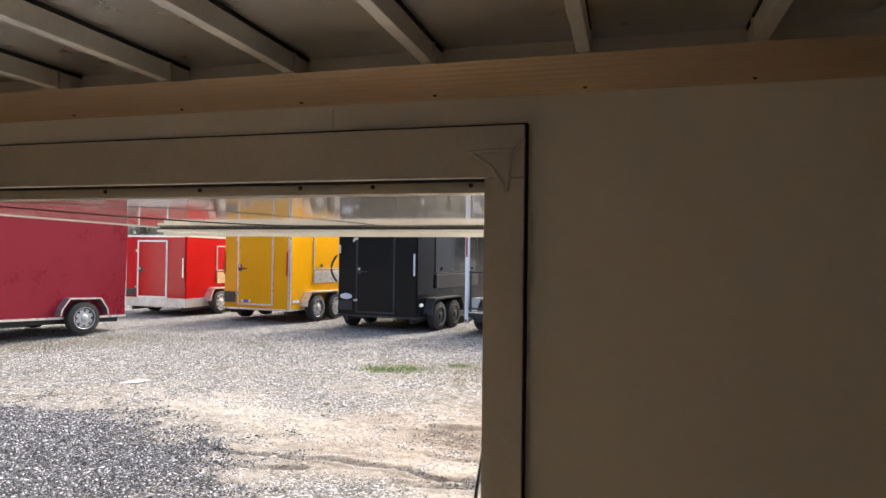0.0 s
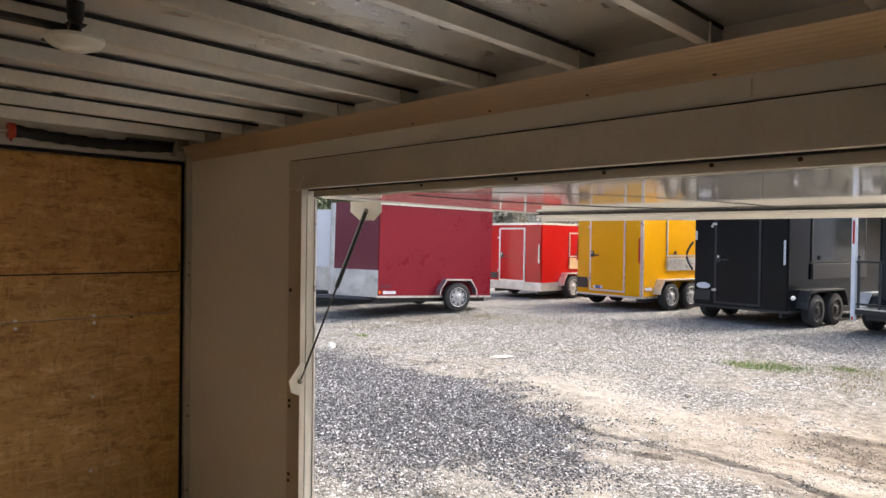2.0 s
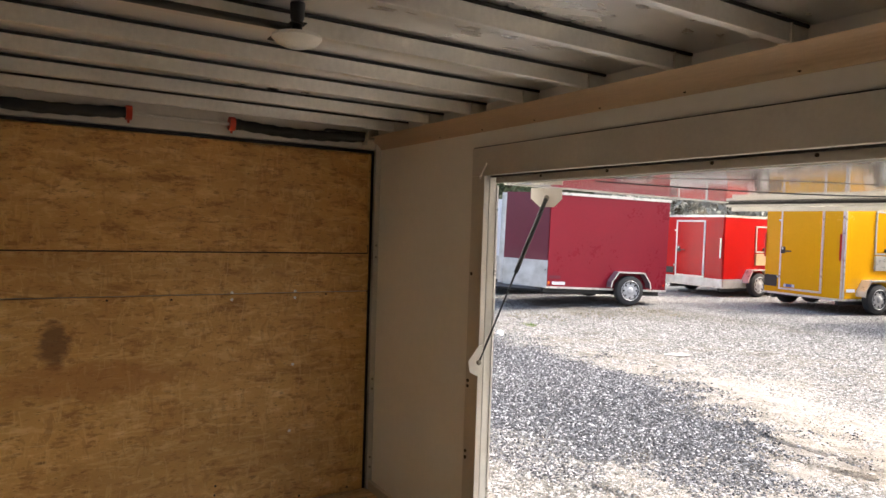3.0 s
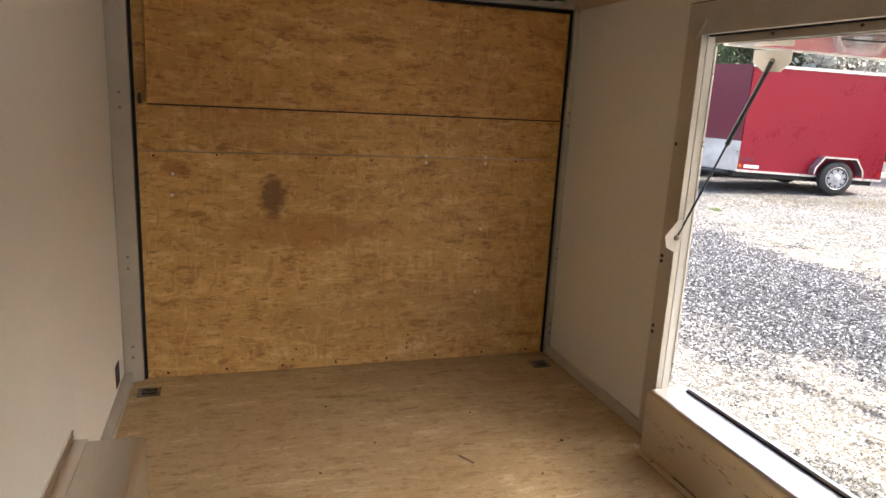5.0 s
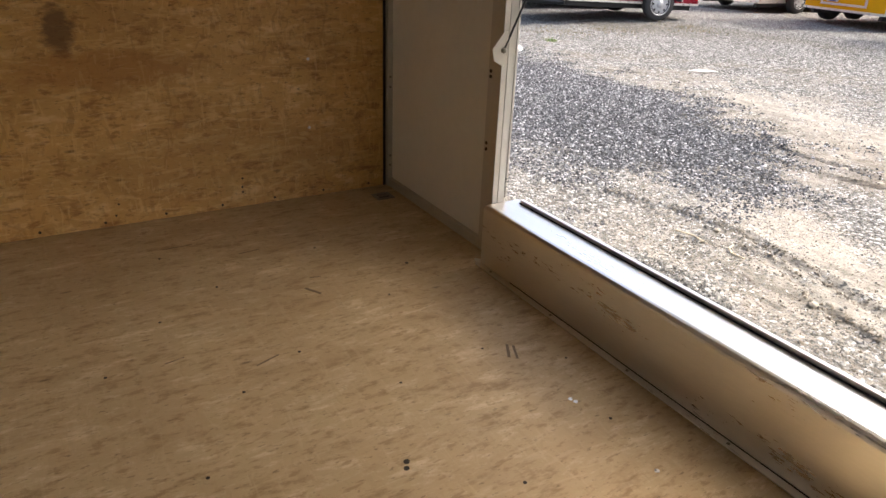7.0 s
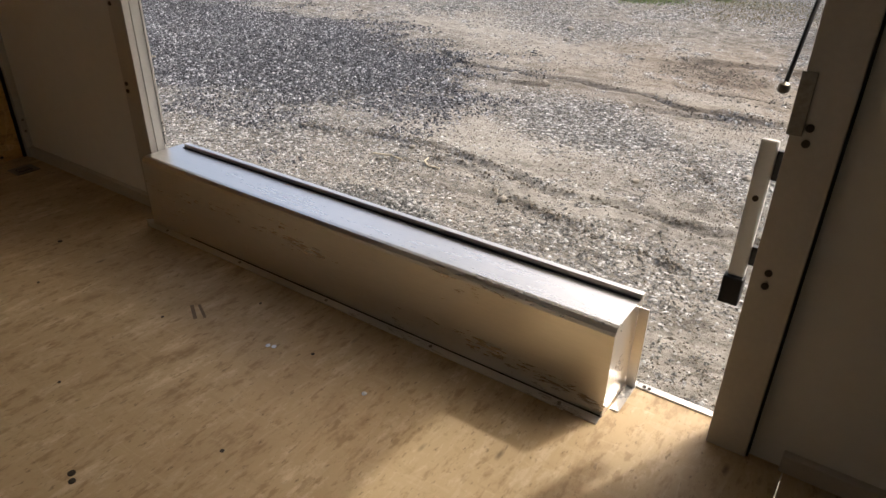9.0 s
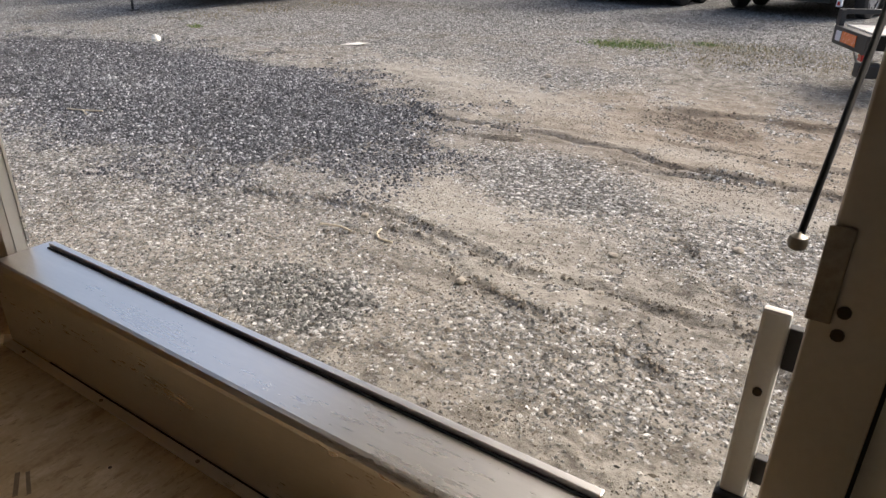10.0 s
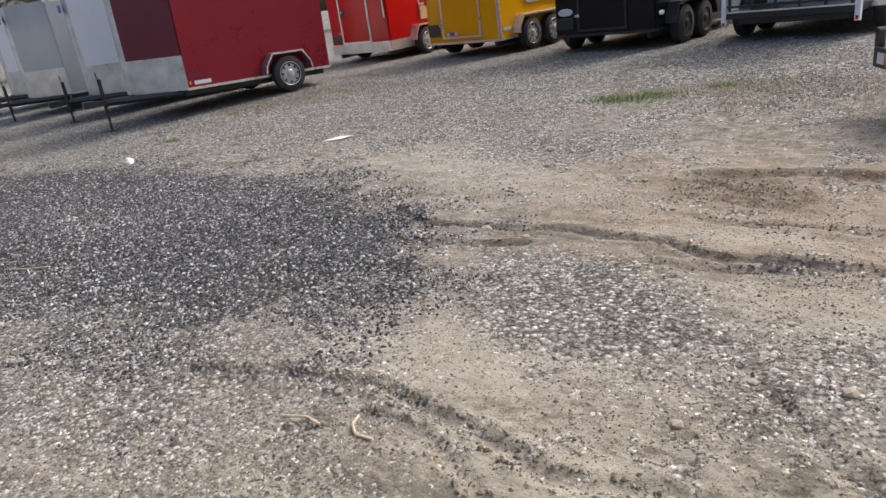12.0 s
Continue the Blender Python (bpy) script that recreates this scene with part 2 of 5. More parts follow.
def cells(nt, v, scale):
    """Random tone of each stone, and the dark gap round it."""
    vor = node(nt, "ShaderNodeTexVoronoi", Scale=scale)
    nt.links.new(v, vor.inputs["Vector"])
    sp = nt.nodes.new("ShaderNodeSeparateXYZ")
    nt.links.new(vor.outputs["Color"], sp.inputs[0])
    return sp.outputs["X"], vor.outputs["Distance"]


def ground_material():
    m, nt, p = nodes_of("gravel_yard")
    v = coords(nt)
    sep = nt.nodes.new("ShaderNodeSeparateXYZ")
    nt.links.new(v, sep.inputs[0])
    xy = (sep.outputs["X"], sep.outputs["Y"])
    big, mid, fine, grit = (noise_at(nt, v, k, d, r) for k, d, r in ((0.45, 5, 0.6), (1.7, 7, 0.65), (9, 8, 0.7), (45, 5, 0.7)))
    wob = calc(nt, "MULTIPLY_ADD", mid, 1.3, -0.65)
    tone, gap = cells(nt, v, 30.0)
    tone2 = cells(nt, v, 72.0)[0]
    stone = calc(nt, "MULTIPLY_ADD", tone, 0.62, calc(nt, "MULTIPLY", tone2, 0.38))
    # trodden dirt, tan to grey, with damp blotches
    dirt = ramp(nt, calc(nt, "MULTIPLY_ADD", fine, 0.55, calc(nt, "MULTIPLY", mid, 0.45)), [(0.4, (0.09, 0.081, 0.068)), (0.46, (0.2, 0.184, 0.156)), (0.54, (0.29, 0.27, 0.232)), (0.64, (0.38, 0.358, 0.315))])
    damp = ramp(nt, calc(nt, "MULTIPLY_ADD", big, 0.5, calc(nt, "MULTIPLY", mid, 0.5)), [(0.47, (0, 0, 0)), (0.58, (1, 1, 1))])
    dirt = mix(nt, calc(nt, "MULTIPLY", damp, 0.55), dirt, (0.17, 0.15, 0.126))
    crust = ramp(nt, noise_at(nt, coords(nt, (0.6, 1.5, 1)), 4.5, 12, 0.78), [(0.51, (0, 0, 0)), (0.57, (1, 1, 1))])
    dirt = mix(nt, calc(nt, "MULTIPLY", crust, 0.75), dirt, (0.105, 0.092, 0.075))
    rust = blob(nt, xy, -0.3, 6.9, 2.6, 1.3, 0.0, wob, 0.6)
    dirt = mix(nt, calc(nt, "MULTIPLY", rust, 0.45), dirt, (0.27, 0.205, 0.135))
    pale = patches(nt, xy, wob, [(-2.35, 4.3, 0.85, 0.36, 0.1, 1.0), (-1.6, 3.65, 0.6, 0.2, -0.1, 0.8), (-1.35, 6.2, 0.5, 0.16, 0.0, 1.0), (-4.6, 7.6, 2.2, 0.5, -0.35, 0.8), (-0.6, 5.3, 0.8, 0.25, 0.0, 0.7)], 0.5)
    dirt = mix(nt, calc(nt, "MULTIPLY", pale, 0.5), dirt, (0.36, 0.335, 0.285))
    grey = ramp(nt, stone, [(0.15, (0.06, 0.06, 0.056)), (0.45, (0.215, 0.214, 0.205)), (0.7, (0.36, 0.36, 0.348)), (0.9, (0.55, 0.55, 0.535))])
    dark = ramp(nt, stone, [(0.2, (0.016, 0.017, 0.02)), (0.5, (0.05, 0.053, 0.06)), (0.72, (0.13, 0.135, 0.148)), (0.92, (0.42, 0.43, 0.45))])
    far = node(nt, "ShaderNodeMapRange", From_Min=7.5, From_Max=11.5, To_Min=0.0, To_Max=0.13)
    nt.links.new(xy[1], far.inputs["Value"])
    west = node(nt, "ShaderNodeMapRange", From_Min=-4.0, From_Max=-9.0, To_Min=0.0, To_Max=0.1)
    nt.links.new(xy[0], west.inputs["Value"])
    strewn = calc(nt, "ADD", calc(nt, "MULTIPLY_ADD", mid, 0.55, calc(nt, "MULTIPLY", fine, 0.45)), calc(nt, "ADD", far.outputs["Result"], west.outputs["Result"]))
    cover = calc(nt, "MAXIMUM", ramp(nt, strewn, [(0.52, (0, 0, 0)), (0.62, (1, 1, 1))]), patches(nt, xy, wob, GREY, 0.5))
    # single stones break the edge of each patch
    cover = ramp(nt, calc(nt, "ADD", cover, calc(nt, "MULTIPLY_ADD", tone2, 0.9, -0.45)), [(0.42, (0, 0, 0)), (0.58, (1, 1, 1))])
    col = mix(nt, cover, dirt, grey)
    heap = patches(nt, xy, wob, HEAP, 0.22)
    heap = ramp(nt, calc(nt, "ADD", heap, calc(nt, "MULTIPLY_ADD", tone, 0.7, -0.35)), [(0.42, (0, 0, 0)), (0.58, (1, 1, 1))])
    col = mix(nt, heap, col, dark)
    dusty = blob(nt, xy, -7.4, 5.15, 1.1, 0.3, 0.0, wob, 0.6)
    col = mix(nt, calc(nt, "MULTIPLY", dusty, 0.35), col, (0.36, 0.36, 0.35))
    mud = patches(nt, xy, wob, [(-1.5, 7.05, 0.6, 0.32, -0.3, 1.0), (-0.5, 7.5, 1.2, 0.14, 0.0, 0.8), (-1.2, 5.85, 0.35, 0.1, 0.0, 0.6)], 0.5)
    mud = calc(nt, "MULTIPLY", mud, ramp(nt, fine, [(0.42, (0, 0, 0)), (0.54, (1, 1, 1))]))
    col = mix(nt, calc(nt, "MULTIPLY", mud, 0.8), col, (0.085, 0.055, 0.032))
    litter = patches(nt, xy, wob, [(-11.6, 10.6, 2.6, 0.6, 0.15, 0.7), (-9.0, 11.8, 2.0, 0.5, 0.1, 0.6), (-7.0, 11.8, 0.5, 0.16, 0.0, 0.7), (-1.4, 10.6, 1.6, 0.5, 0.1, 0.5)], 0.6)
    col = mix(nt, calc(nt, "MULTIPLY", litter, 0.7), col, (0.12, 0.092, 0.055))
    turf = patches(nt, xy, wob, [(-3.35, 10.2, 0.6, 0.3, 0.1, 1.0), (-2.2, 10.7, 0.7, 0.35, 0.1, 0.5)], 0.6)
    col = mix(nt, calc(nt, "MULTIPLY", turf, 0.45), col, (0.15, 0.16, 0.065))
    # shade of crevices between stones and pits in the dirt, painted into the colour
    pit_shade = ramp(nt, grit, [(0.56, (0, 0, 0)), (0.66, (1, 1, 1))])
    col = mix(nt, calc(nt, "MULTIPLY", pit_shade, 0.55), col, (0.07, 0.06, 0.048))
    gap_shade = calc(nt, "MULTIPLY", ramp(nt, gap, [(0.42, (0, 0, 0)), (0.62, (1, 1, 1))]), calc(nt, "MAXIMUM", cover, heap))
    col = mix(nt, calc(nt, "MULTIPLY", gap_shade, 0.7), col, (0.035, 0.033, 0.03))
    hsv = node(nt, "ShaderNodeHueSaturation", Saturation=0.85, Value=1.06)
    nt.links.new(col, hsv.inputs["Color"])
    nt.links.new(hsv.outputs["Color"], p.inputs["Base Color"])
    p.inputs["Roughness"].default_value = 0.95
    p.inputs["Specular IOR Level"].default_value = 0.2
    stony = calc(nt, "MULTIPLY", calc(nt, "MULTIPLY_ADD", gap, -1.0, calc(nt, "MULTIPLY", tone, 0.5)), calc(nt, "MAXIMUM", cover, heap))
    hgt = calc(nt, "ADD", calc(nt, "MULTIPLY", fine, 0.7), calc(nt, "ADD", calc(nt, "MULTIPLY", stony, 0.9), calc(nt, "MULTIPLY", grit, 0.3)))
    bump(nt, p, hgt, 1.0, 0.02)
    return m


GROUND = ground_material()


def pebble_material(name, stops):
    m, nt, p = nodes_of(name)
    g = nt.nodes.new("ShaderNodeNewGeometry")
    nt.links.new(ramp(nt, g.outputs["Random Per Island"], stops), p.inputs["Base Color"])
    p.inputs["Roughness"].default_value = 0.85
    return m


PEBBLE_DARK = pebble_material("dark_pebbles", [(0.0, (0.022, 0.023, 0.027)), (0.45, (0.07, 0.073, 0.08)), (0.78, (0.17, 0.175, 0.187)), (1.0, (0.52, 0.525, 0.54))])
PEBBLE_PALE = pebble_material("pale_pebbles", [(0.0, (0.075, 0.074, 0.068)), (0.45, (0.165, 0.163, 0.152)), (0.8, (0.28, 0.278, 0.264)), (1.0, (0.52, 0.518, 0.5))])
PEBBLE_GREY = pebble_material("grey_pebbles", [(0.0, (0.05, 0.052, 0.05)), (0.5, (0.14, 0.142, 0.135)), (0.85, (0.28, 0.28, 0.265)), (1.0, (0.5, 0.5, 0.48))])
CLOD = pebble_material("soil_clod", [(0.0, (0.08, 0.065, 0.05)), (0.6, (0.19, 0.165, 0.13)), (1.0, (0.32, 0.29, 0.24))])
GRASS = pebble_material("grass_blades", [(0.0, (0.1, 0.17, 0.04)), (0.7, (0.19, 0.28, 0.08)), (1.0, (0.4, 0.36, 0.18))])
STRAW = pebble_material("dry_grass", [(0.0, (0.14, 0.12, 0.05)), (1.0, (0.34, 0.29, 0.17))])


# ---- mesh helpers ----
def box(bm, x0, x1, y0, y1, z0, z1, bevel=0.0):
    r = bmesh.ops.create_cube(bm, size=1, matrix=Matrix.Translation(((x0 + x1) / 2, (y0 + y1) / 2, (z0 + z1) / 2)) @ Matrix.Diagonal((abs(x1 - x0), abs(y1 - y0), abs(z1 - z0), 1)))
    if bevel:
        edges = list({e for v in r["verts"] for e in v.link_edges})
        bmesh.ops.bevel(bm, geom=edges, offset=bevel, segments=2, affect="EDGES", profile=0.6)
    return bm


def a_box(*args, **kw):
    return box(bmesh.new(), *args, **kw)


def prism(bm, outline, depth, m=None):
    """A closed outline (u, v) pushed out along the third axis by depth, then laid by m."""
    m = m or Matrix()
    lo = [bm.verts.new(m @ Vector((u, v, 0))) for u, v in outline]
    hi = [bm.verts.new(m @ Vector((u, v, depth))) for u, v in outline]
    bm.faces.new(lo[::-1])
    bm.faces.new(hi)
    n = len(outline)
    for i in range(n):
        bm.faces.new((lo[i], lo[(i + 1) % n], hi[(i + 1) % n], hi[i]))
    bmesh.ops.recalc_face_normals(bm, faces=bm.faces)
    return bm


def rod(bm, a, b, r, seg=12, r2=None):
    a, b = Vector(a), Vector(b)
    m = Matrix.Translation((a + b) / 2) @ (b - a).to_track_quat("Z", "Y").to_matrix().to_4x4()
    bmesh.ops.create_cone(bm, cap_ends=True, segments=seg, radius1=r, radius2=r if r2 is None else r2, depth=(b - a).length, matrix=m)
    return bm


def tube(bm, pts, radii, seg=12):
    """A bent round bar through pts."""
    rings = []
    for k, p in enumerate(pts):
        p = Vector(p)
        d = Vector(pts[min(k + 1, len(pts) - 1)]) - Vector(pts[max(k - 1, 0)])
        q = d.to_track_quat("Z", "Y")
        r = radii[k] if isinstance(radii, (list, tuple)) else radii
        rings.append([bm.verts.new(p + q @ Vector((r * math.cos(2 * math.pi * j / seg), r * math.sin(2 * math.pi * j / seg), 0))) for j in range(seg)])
    for a, b in zip(rings, rings[1:]):
        for j in range(seg):
            bm.faces.new((a[j], a[(j + 1) % seg], b[(j + 1) % seg], b[j]))
    bm.faces.new(rings[0][::-1])
    bm.faces.new(rings[-1])
    bmesh.ops.recalc_face_normals(bm, faces=bm.faces)
    return bm


def lathe(bm, profile, seg, m=None):
    """profile of (radius, height), turned round z."""
    m = m or Matrix()
    rings = []
    for r, h in profile:
        rings.append([bm.verts.new(m @ Vector((r * math.cos(2 * math.pi * k / seg), r * math.sin(2 * math.pi * k / seg), h))) for k in range(seg)])
    for p, q in zip(rings, rings[1:]):
        for k in range(seg):
            bm.faces.new((p[k], p[(k + 1) % seg], q[(k + 1) % seg], q[k]))
    bmesh.ops.recalc_face_normals(bm, faces=bm.faces)
    return bm


def mesh_of(name, bm, material, smooth=False):
    me = bpy.data.meshes.new(name)
    bm.to_mesh(me)
    bm.free()
    me.materials.append(material)
    if smooth:
        me.polygons.foreach_set("use_smooth", [True] * len(me.polygons))
        me.set_sharp_from_angle(angle=radians(40))
    return me


def part(name, bm, material, parent=None, label="", smooth=False):
    ob = new(name, mesh_of(name, bm, material, smooth))
    ob.parent = parent
    if label:
        tagged(ob, label)
    return ob


def structure(name, bm, material, label, category, smooth=False):
    return tagged(part(name, bm, material, None, "", smooth), label, category, kind="structure")


def thing(name, m, label, category, group=""):
    ob = new(name)
    ob.matrix_world = m
    ob.empty_display_size = 0.1
    return tagged(ob, label, category, group)


# ---- the trailer the walk starts in ----
F = 0.40            # deck above the yard
Y_L, Y_R = -0.885, 1.57
X_R, X_F = -3.6, 2.9
Z_RAFTER, Z_SKIN = 2.535, 2.595
OX0, OX1, OZ1 = -2.44, -0.092, 2.254   # side door opening
BX0, BX1 = -2.395, -0.352               # wheel box

structure("floor", box(box(bmesh.new(), X_R - 0.02, 0.1, Y_L - 0.05, Y_R - 0.005, F - 0.05, F), 0.103, X_F, Y_L - 0.05, Y_R - 0.005, F - 0.05, F), PLY_FLOOR, "worn plywood trailer floor with stains and screw marks", "floor")
structure("ceiling", a_box(X_R - 0.1, X_F + 0.05, Y_L - 0.06, Y_R + 0.08, Z_SKIN, Z_SKIN + 0.02), STEEL_ROOF, "bare galvanised steel roof skin over the rafters", "ceiling")
structure("wall_left", a_box(X_R - 0.1, X_F + 0.05, Y_L - 0.06, Y_L, F - 0.05, Z_SKIN - 0.002), WHITE_WALL, "off-white laminated trailer side wall", "wall")
structure("wall_front", a_box(X_F, X_F + 0.06, Y_L + 0.002, Y_R - 0.002, F + 0.002, Z_SKIN - 0.002), WHITE_WALL, "off-white laminated front wall", "wall")
bm = bmesh.new()
box(bm, X_R - 0.1, OX0 - 0.03, Y_R, Y_R + 0.035, F - 0.05, Z_SKIN - 0.002)
box(bm, OX1 + 0.03, X_F + 0.05, Y_R, Y_R + 0.035, F - 0.05, Z_SKIN - 0.002)
box(bm, OX0 - 0.03, OX1 + 0.03, Y_R, Y_R + 0.035, OZ1 + 0.03, Z_SKIN - 0.002)
structure("wall_right", bm, WHITE_WALL, "off-white laminated side wall with the wide door opening", "wall")
# seams between the wall sheets
for xs in (-0.515, 1.55):
    structure("trim", a_box(xs - 0.002, xs + 0.002, Y_R - 0.002, Y_R + 0.001, OZ1 + 0.15 if xs < 0 else F + 0.1, 2.45), ALU_FRAME, "thin seam strip between two wall sheets", "trim")

# rafters: open channels across the roof
RAFTER_X = [0.532 - 0.379 * k for k in range(-6, 11)]
for xr in RAFTER_X:
    rafter = thing("roof_rafter", pose(xr, 0, Z_RAFTER), "bare galvanised steel rafter tube under the roof skin", "rafter", "roof rafters")
    part("tube", a_box(-0.0155, 0.0155, Y_L + 0.001, Y_R - 0.001, 0.0, 0.05, bevel=0.003), STEEL_RAFTER, rafter)
    # black strip stands in for the shaded gap between rafter and roof skin
    part("gap_strip", a_box(-0.018, 0.018, Y_L + 0.001, Y_R - 0.001, 0.0505, Z_SKIN - Z_RAFTER - 0.0005), RUBBER, rafter, "black strip drawn as the shaded gap above the rafter")
    part("clip", a_box(-0.022, 0.022, Y_R - 0.09, Y_R - 0.086, -0.004, 0.05), ALU_FRAME, rafter)


def cove(y, sgn):
    ob = thing("cove_trim", pose(0, y, 2.463), "fluted bare aluminium cove trim along the roof edge", "trim")
    n = 9
    prof = []
    for k in range(n):
        f = k / (n - 1)
        prof.append((-sgn * (0.004 + 0.078 * f ** 1.3), 0.07 * f))
        if k < n - 1:
            f2 = f + 0.5 / (n - 1)
            prof.append((-sgn * (0.0055 + 0.078 * f2 ** 1.3), 0.07 * f2))
    prof += [(-sgn * 0.06, 0.074), (0.0, 0.074), (0.0, 0.0)]
    part("moulding", prism(bmesh.new(), prof, X_F - X_R, Matrix(((0, 0, 1, X_R), (1, 0, 0, 0), (0, 1, 0, 0), (0, 0, 0, 1)))), COVE, ob)
    for k in range(15):
        xs = 0.532 - 0.379 * (k - 5.0)
        if X_R < xs < X_F:
            part("screw", rod(bmesh.new(), (xs, -sgn * 0.002, 0.012), (xs, -sgn * 0.012, 0.012), 0.006, 8), SCREW_DARK, ob)
    return ob


cove(Y_R, 1)
cove(Y_L, -1)

# base angle along the foot of the walls
for y0, y1, x0, x1 in ((Y_R - 0.028, Y_R, X_R + 0.02, BX0 - 0.02), (Y_L, Y_L + 0.045, X_R + 0.02, BX0 - 0.1), (Y_R - 0.028, Y_R, 0.09, X_F)):
    structure("baseboard", a_box(x0, x1, y0 + 0.001, y1 - 0.001, F + 0.001, F + 0.055, bevel=0.004), ALU_FRAME, "aluminium base angle along the wall foot", "baseboard")

# ---- rear ramp door with its frame ----
PLY_EDGE_SHADE = paint("plywood_edge_shade", (0.06, 0.036, 0.018), 0.8, vary=0.3, scale=30)
ramp_door = thing("ramp_door", pose(X_R, 0, F), "closed plywood ramp door with worn varnished face and screws", "ramp door")
PY0, PY1 = -0.772, 1.517
part("lower_panel", a_box(-0.02, 0.0, PY0, PY1, 0.004, 1.2105, bevel=0.002), PLY_DOOR, ramp_door)
part("middle_panel", a_box(-0.02, 0.001, PY0, PY1, 1.2155, 2.04, bevel=0.002), PLY_DOOR, ramp_door)
hung = part("flap_panel", a_box(0.0, 0.018, PY0 + 0.06, PY1 - 0.035, -0.585, 0.0, bevel=0.002), PLY_FLAP, ramp_door, "loose upper plywood extension flap")
# added edge strip, coloured near black to draw the shadow line under the flap
part("edge_strip", a_box(0.001, 0.0175, PY0 + 0.062, PY1 - 0.037, -0.593, -0.5855), PLY_EDGE_SHADE, hung, "plywood edge strip darkened as the flap's shadow line")
hung.location, hung.rotation_euler = (0.006, 0, 2.03), (0, radians(-3.2), 0)
part("gasket", box(box(box(bmesh.new(), -0.02, 0.004, PY0 - 0.016, PY0 - 0.001, 0.004, 2.058), -0.02, 0.004, PY1 + 0.001, PY1 + 0.016, 0.004, 2.058), -0.02, 0.004, PY0, PY1, 2.043, 2.058), RUBBER, ramp_door)
rng = random.Random(4)
SCREWS = [(0.709, 1.22), (0.709, 1.183), (1.063, 1.222), (1.063, 1.185), (1.06, 0.803), (-0.613, 1.1), (-0.62, 0.992), (1.05, 0.42)]
for y, z in SCREWS:
    part("screw", rod(bmesh.new(), (-0.002, y, z), (0.004, y, z), 0.0085, 10), SCREW_BRIGHT, ramp_door)
for k in range(8):
    y = PY0 + 0.1 + k * (PY1 - PY0 - 0.2) / 7
    part("screw", rod(bmesh.new(), (-0.002, y, 0.03), (0.003, y, 0.03), 0.007, 8), SCREW_DARK, ramp_door)
for y, z in ((0.64, 0.12), (0.64, 0.09), (0.645, 0.17), (0.0, 0.12), (-0.02, 0.06), (-0.4, 1.2), (0.1, 1.195), (0.4, 1.19), (1.25, 1.2), (-0.7, 1.19)):
    part("screw", rod(bmesh.new(), (-0.002, y, z), (0.003, y, z), 0.006, 8), SCREW_DARK, ramp_door)
for y in (PY0 + 0.02, PY1 - 0.015):
    part("hinge_pin", rod(bmesh.new(), (0.006, y, 1.44), (0.006, y, 1.49), 0.007, 8), BLACK_STEEL, ramp_door)
structure("wall_rear", a_box(X_R - 0.09, X_R - 0.024, Y_L, Y_R, F, Z_SKIN - 0.002), ALU_FRAME, "closed outer face behind the ramp door", "wall")
for y0, y1 in ((Y_L + 0.001, PY0 - 0.018), (PY1 + 0.018, Y_R - 0.001)):
    post = thing("corner_post", pose(X_R, (y0 + y1) / 2, F), "bare aluminium corner post beside the ramp door", "post", "corner posts")
    h = (y1 - y0) / 2
    part("post_body", a_box(-0.022, 0.028, -h, h, 0.002, Z_RAFTER - F - 0.01, bevel=0.004), ALU_FRAME, post)
    for z in (0.14, 0.2, 0.62, 0.68, 1.42, 1.49):
        part("rivet", rod(bmesh.new(), (0.026, 0.0, z), (0.032, 0.0, z), 0.007, 10), SCREW, post)
structure("beam_rear", a_box(X_R - 0.022, X_R + 0.02, PY0 - 0.016, PY1 + 0.016, F + 2.062, Z_SKIN - 0.004, bevel=0.003), ALU_FRAME, "bare aluminium header beam above the ramp door", "beam")
spring = thing("ramp_spring", pose(X_R + 0.07, 0, F + 2.11), "ramp door torsion spring with black sleeves and red collars", "torsion spring")
part("shaft", rod(bmesh.new(), (0, PY0 + 0.02, 0.01), (0, PY1 - 0.02, 0.005), 0.009), ALU, spring, "thin bright steel shaft")
for ya, yb, sg in ((PY0 + 0.15, 0.175, -1), (0.67, PY1 - 0.09, 1)):
    line = [(0, ya + (yb - ya) * k / 24, 0.012 - 0.018 * math.sin(math.pi * k / 24)) for k in range(25)]
    bm = tube(bmesh.new(), line, [0.028 + 0.003 * math.sin(k * 2.1) for k in range(25)], 14)
    part("sleeve", bm, SLEEVE, spring, "wrinkled black spring sleeve", True)
    yc = yb if sg < 0 else ya
    part("collar", lathe(bmesh.new(), [(0.0, -0.014), (0.036, -0.014), (0.036, 0.014), (0.0, 0.014)], 18, pose(0, yc, 0.01, 90, 0, 0)), RED_PLASTIC, spring, "red plastic collar")
    part("rivet", rod(bmesh.new(), (0, yc, -0.026), (0, yc, -0.04), 0.006, 8), RED_PLASTIC, spring)
    yo = PY0 + 0.07 if sg < 0 else PY1 - 0.07
    part("end_plate", a_box(-0.04, 0.03, yo - 0.006, yo + 0.006, -0.03, 0.055, bevel=0.002), ALU_FRAME, spring)
    part("cable_guard", a_box(-0.03, 0.012, min(yo, yo - sg * 0.25), max(yo, yo - sg * 0.25), 0.03, 0.042, bevel=0.002), BLACK_STEEL, spring)

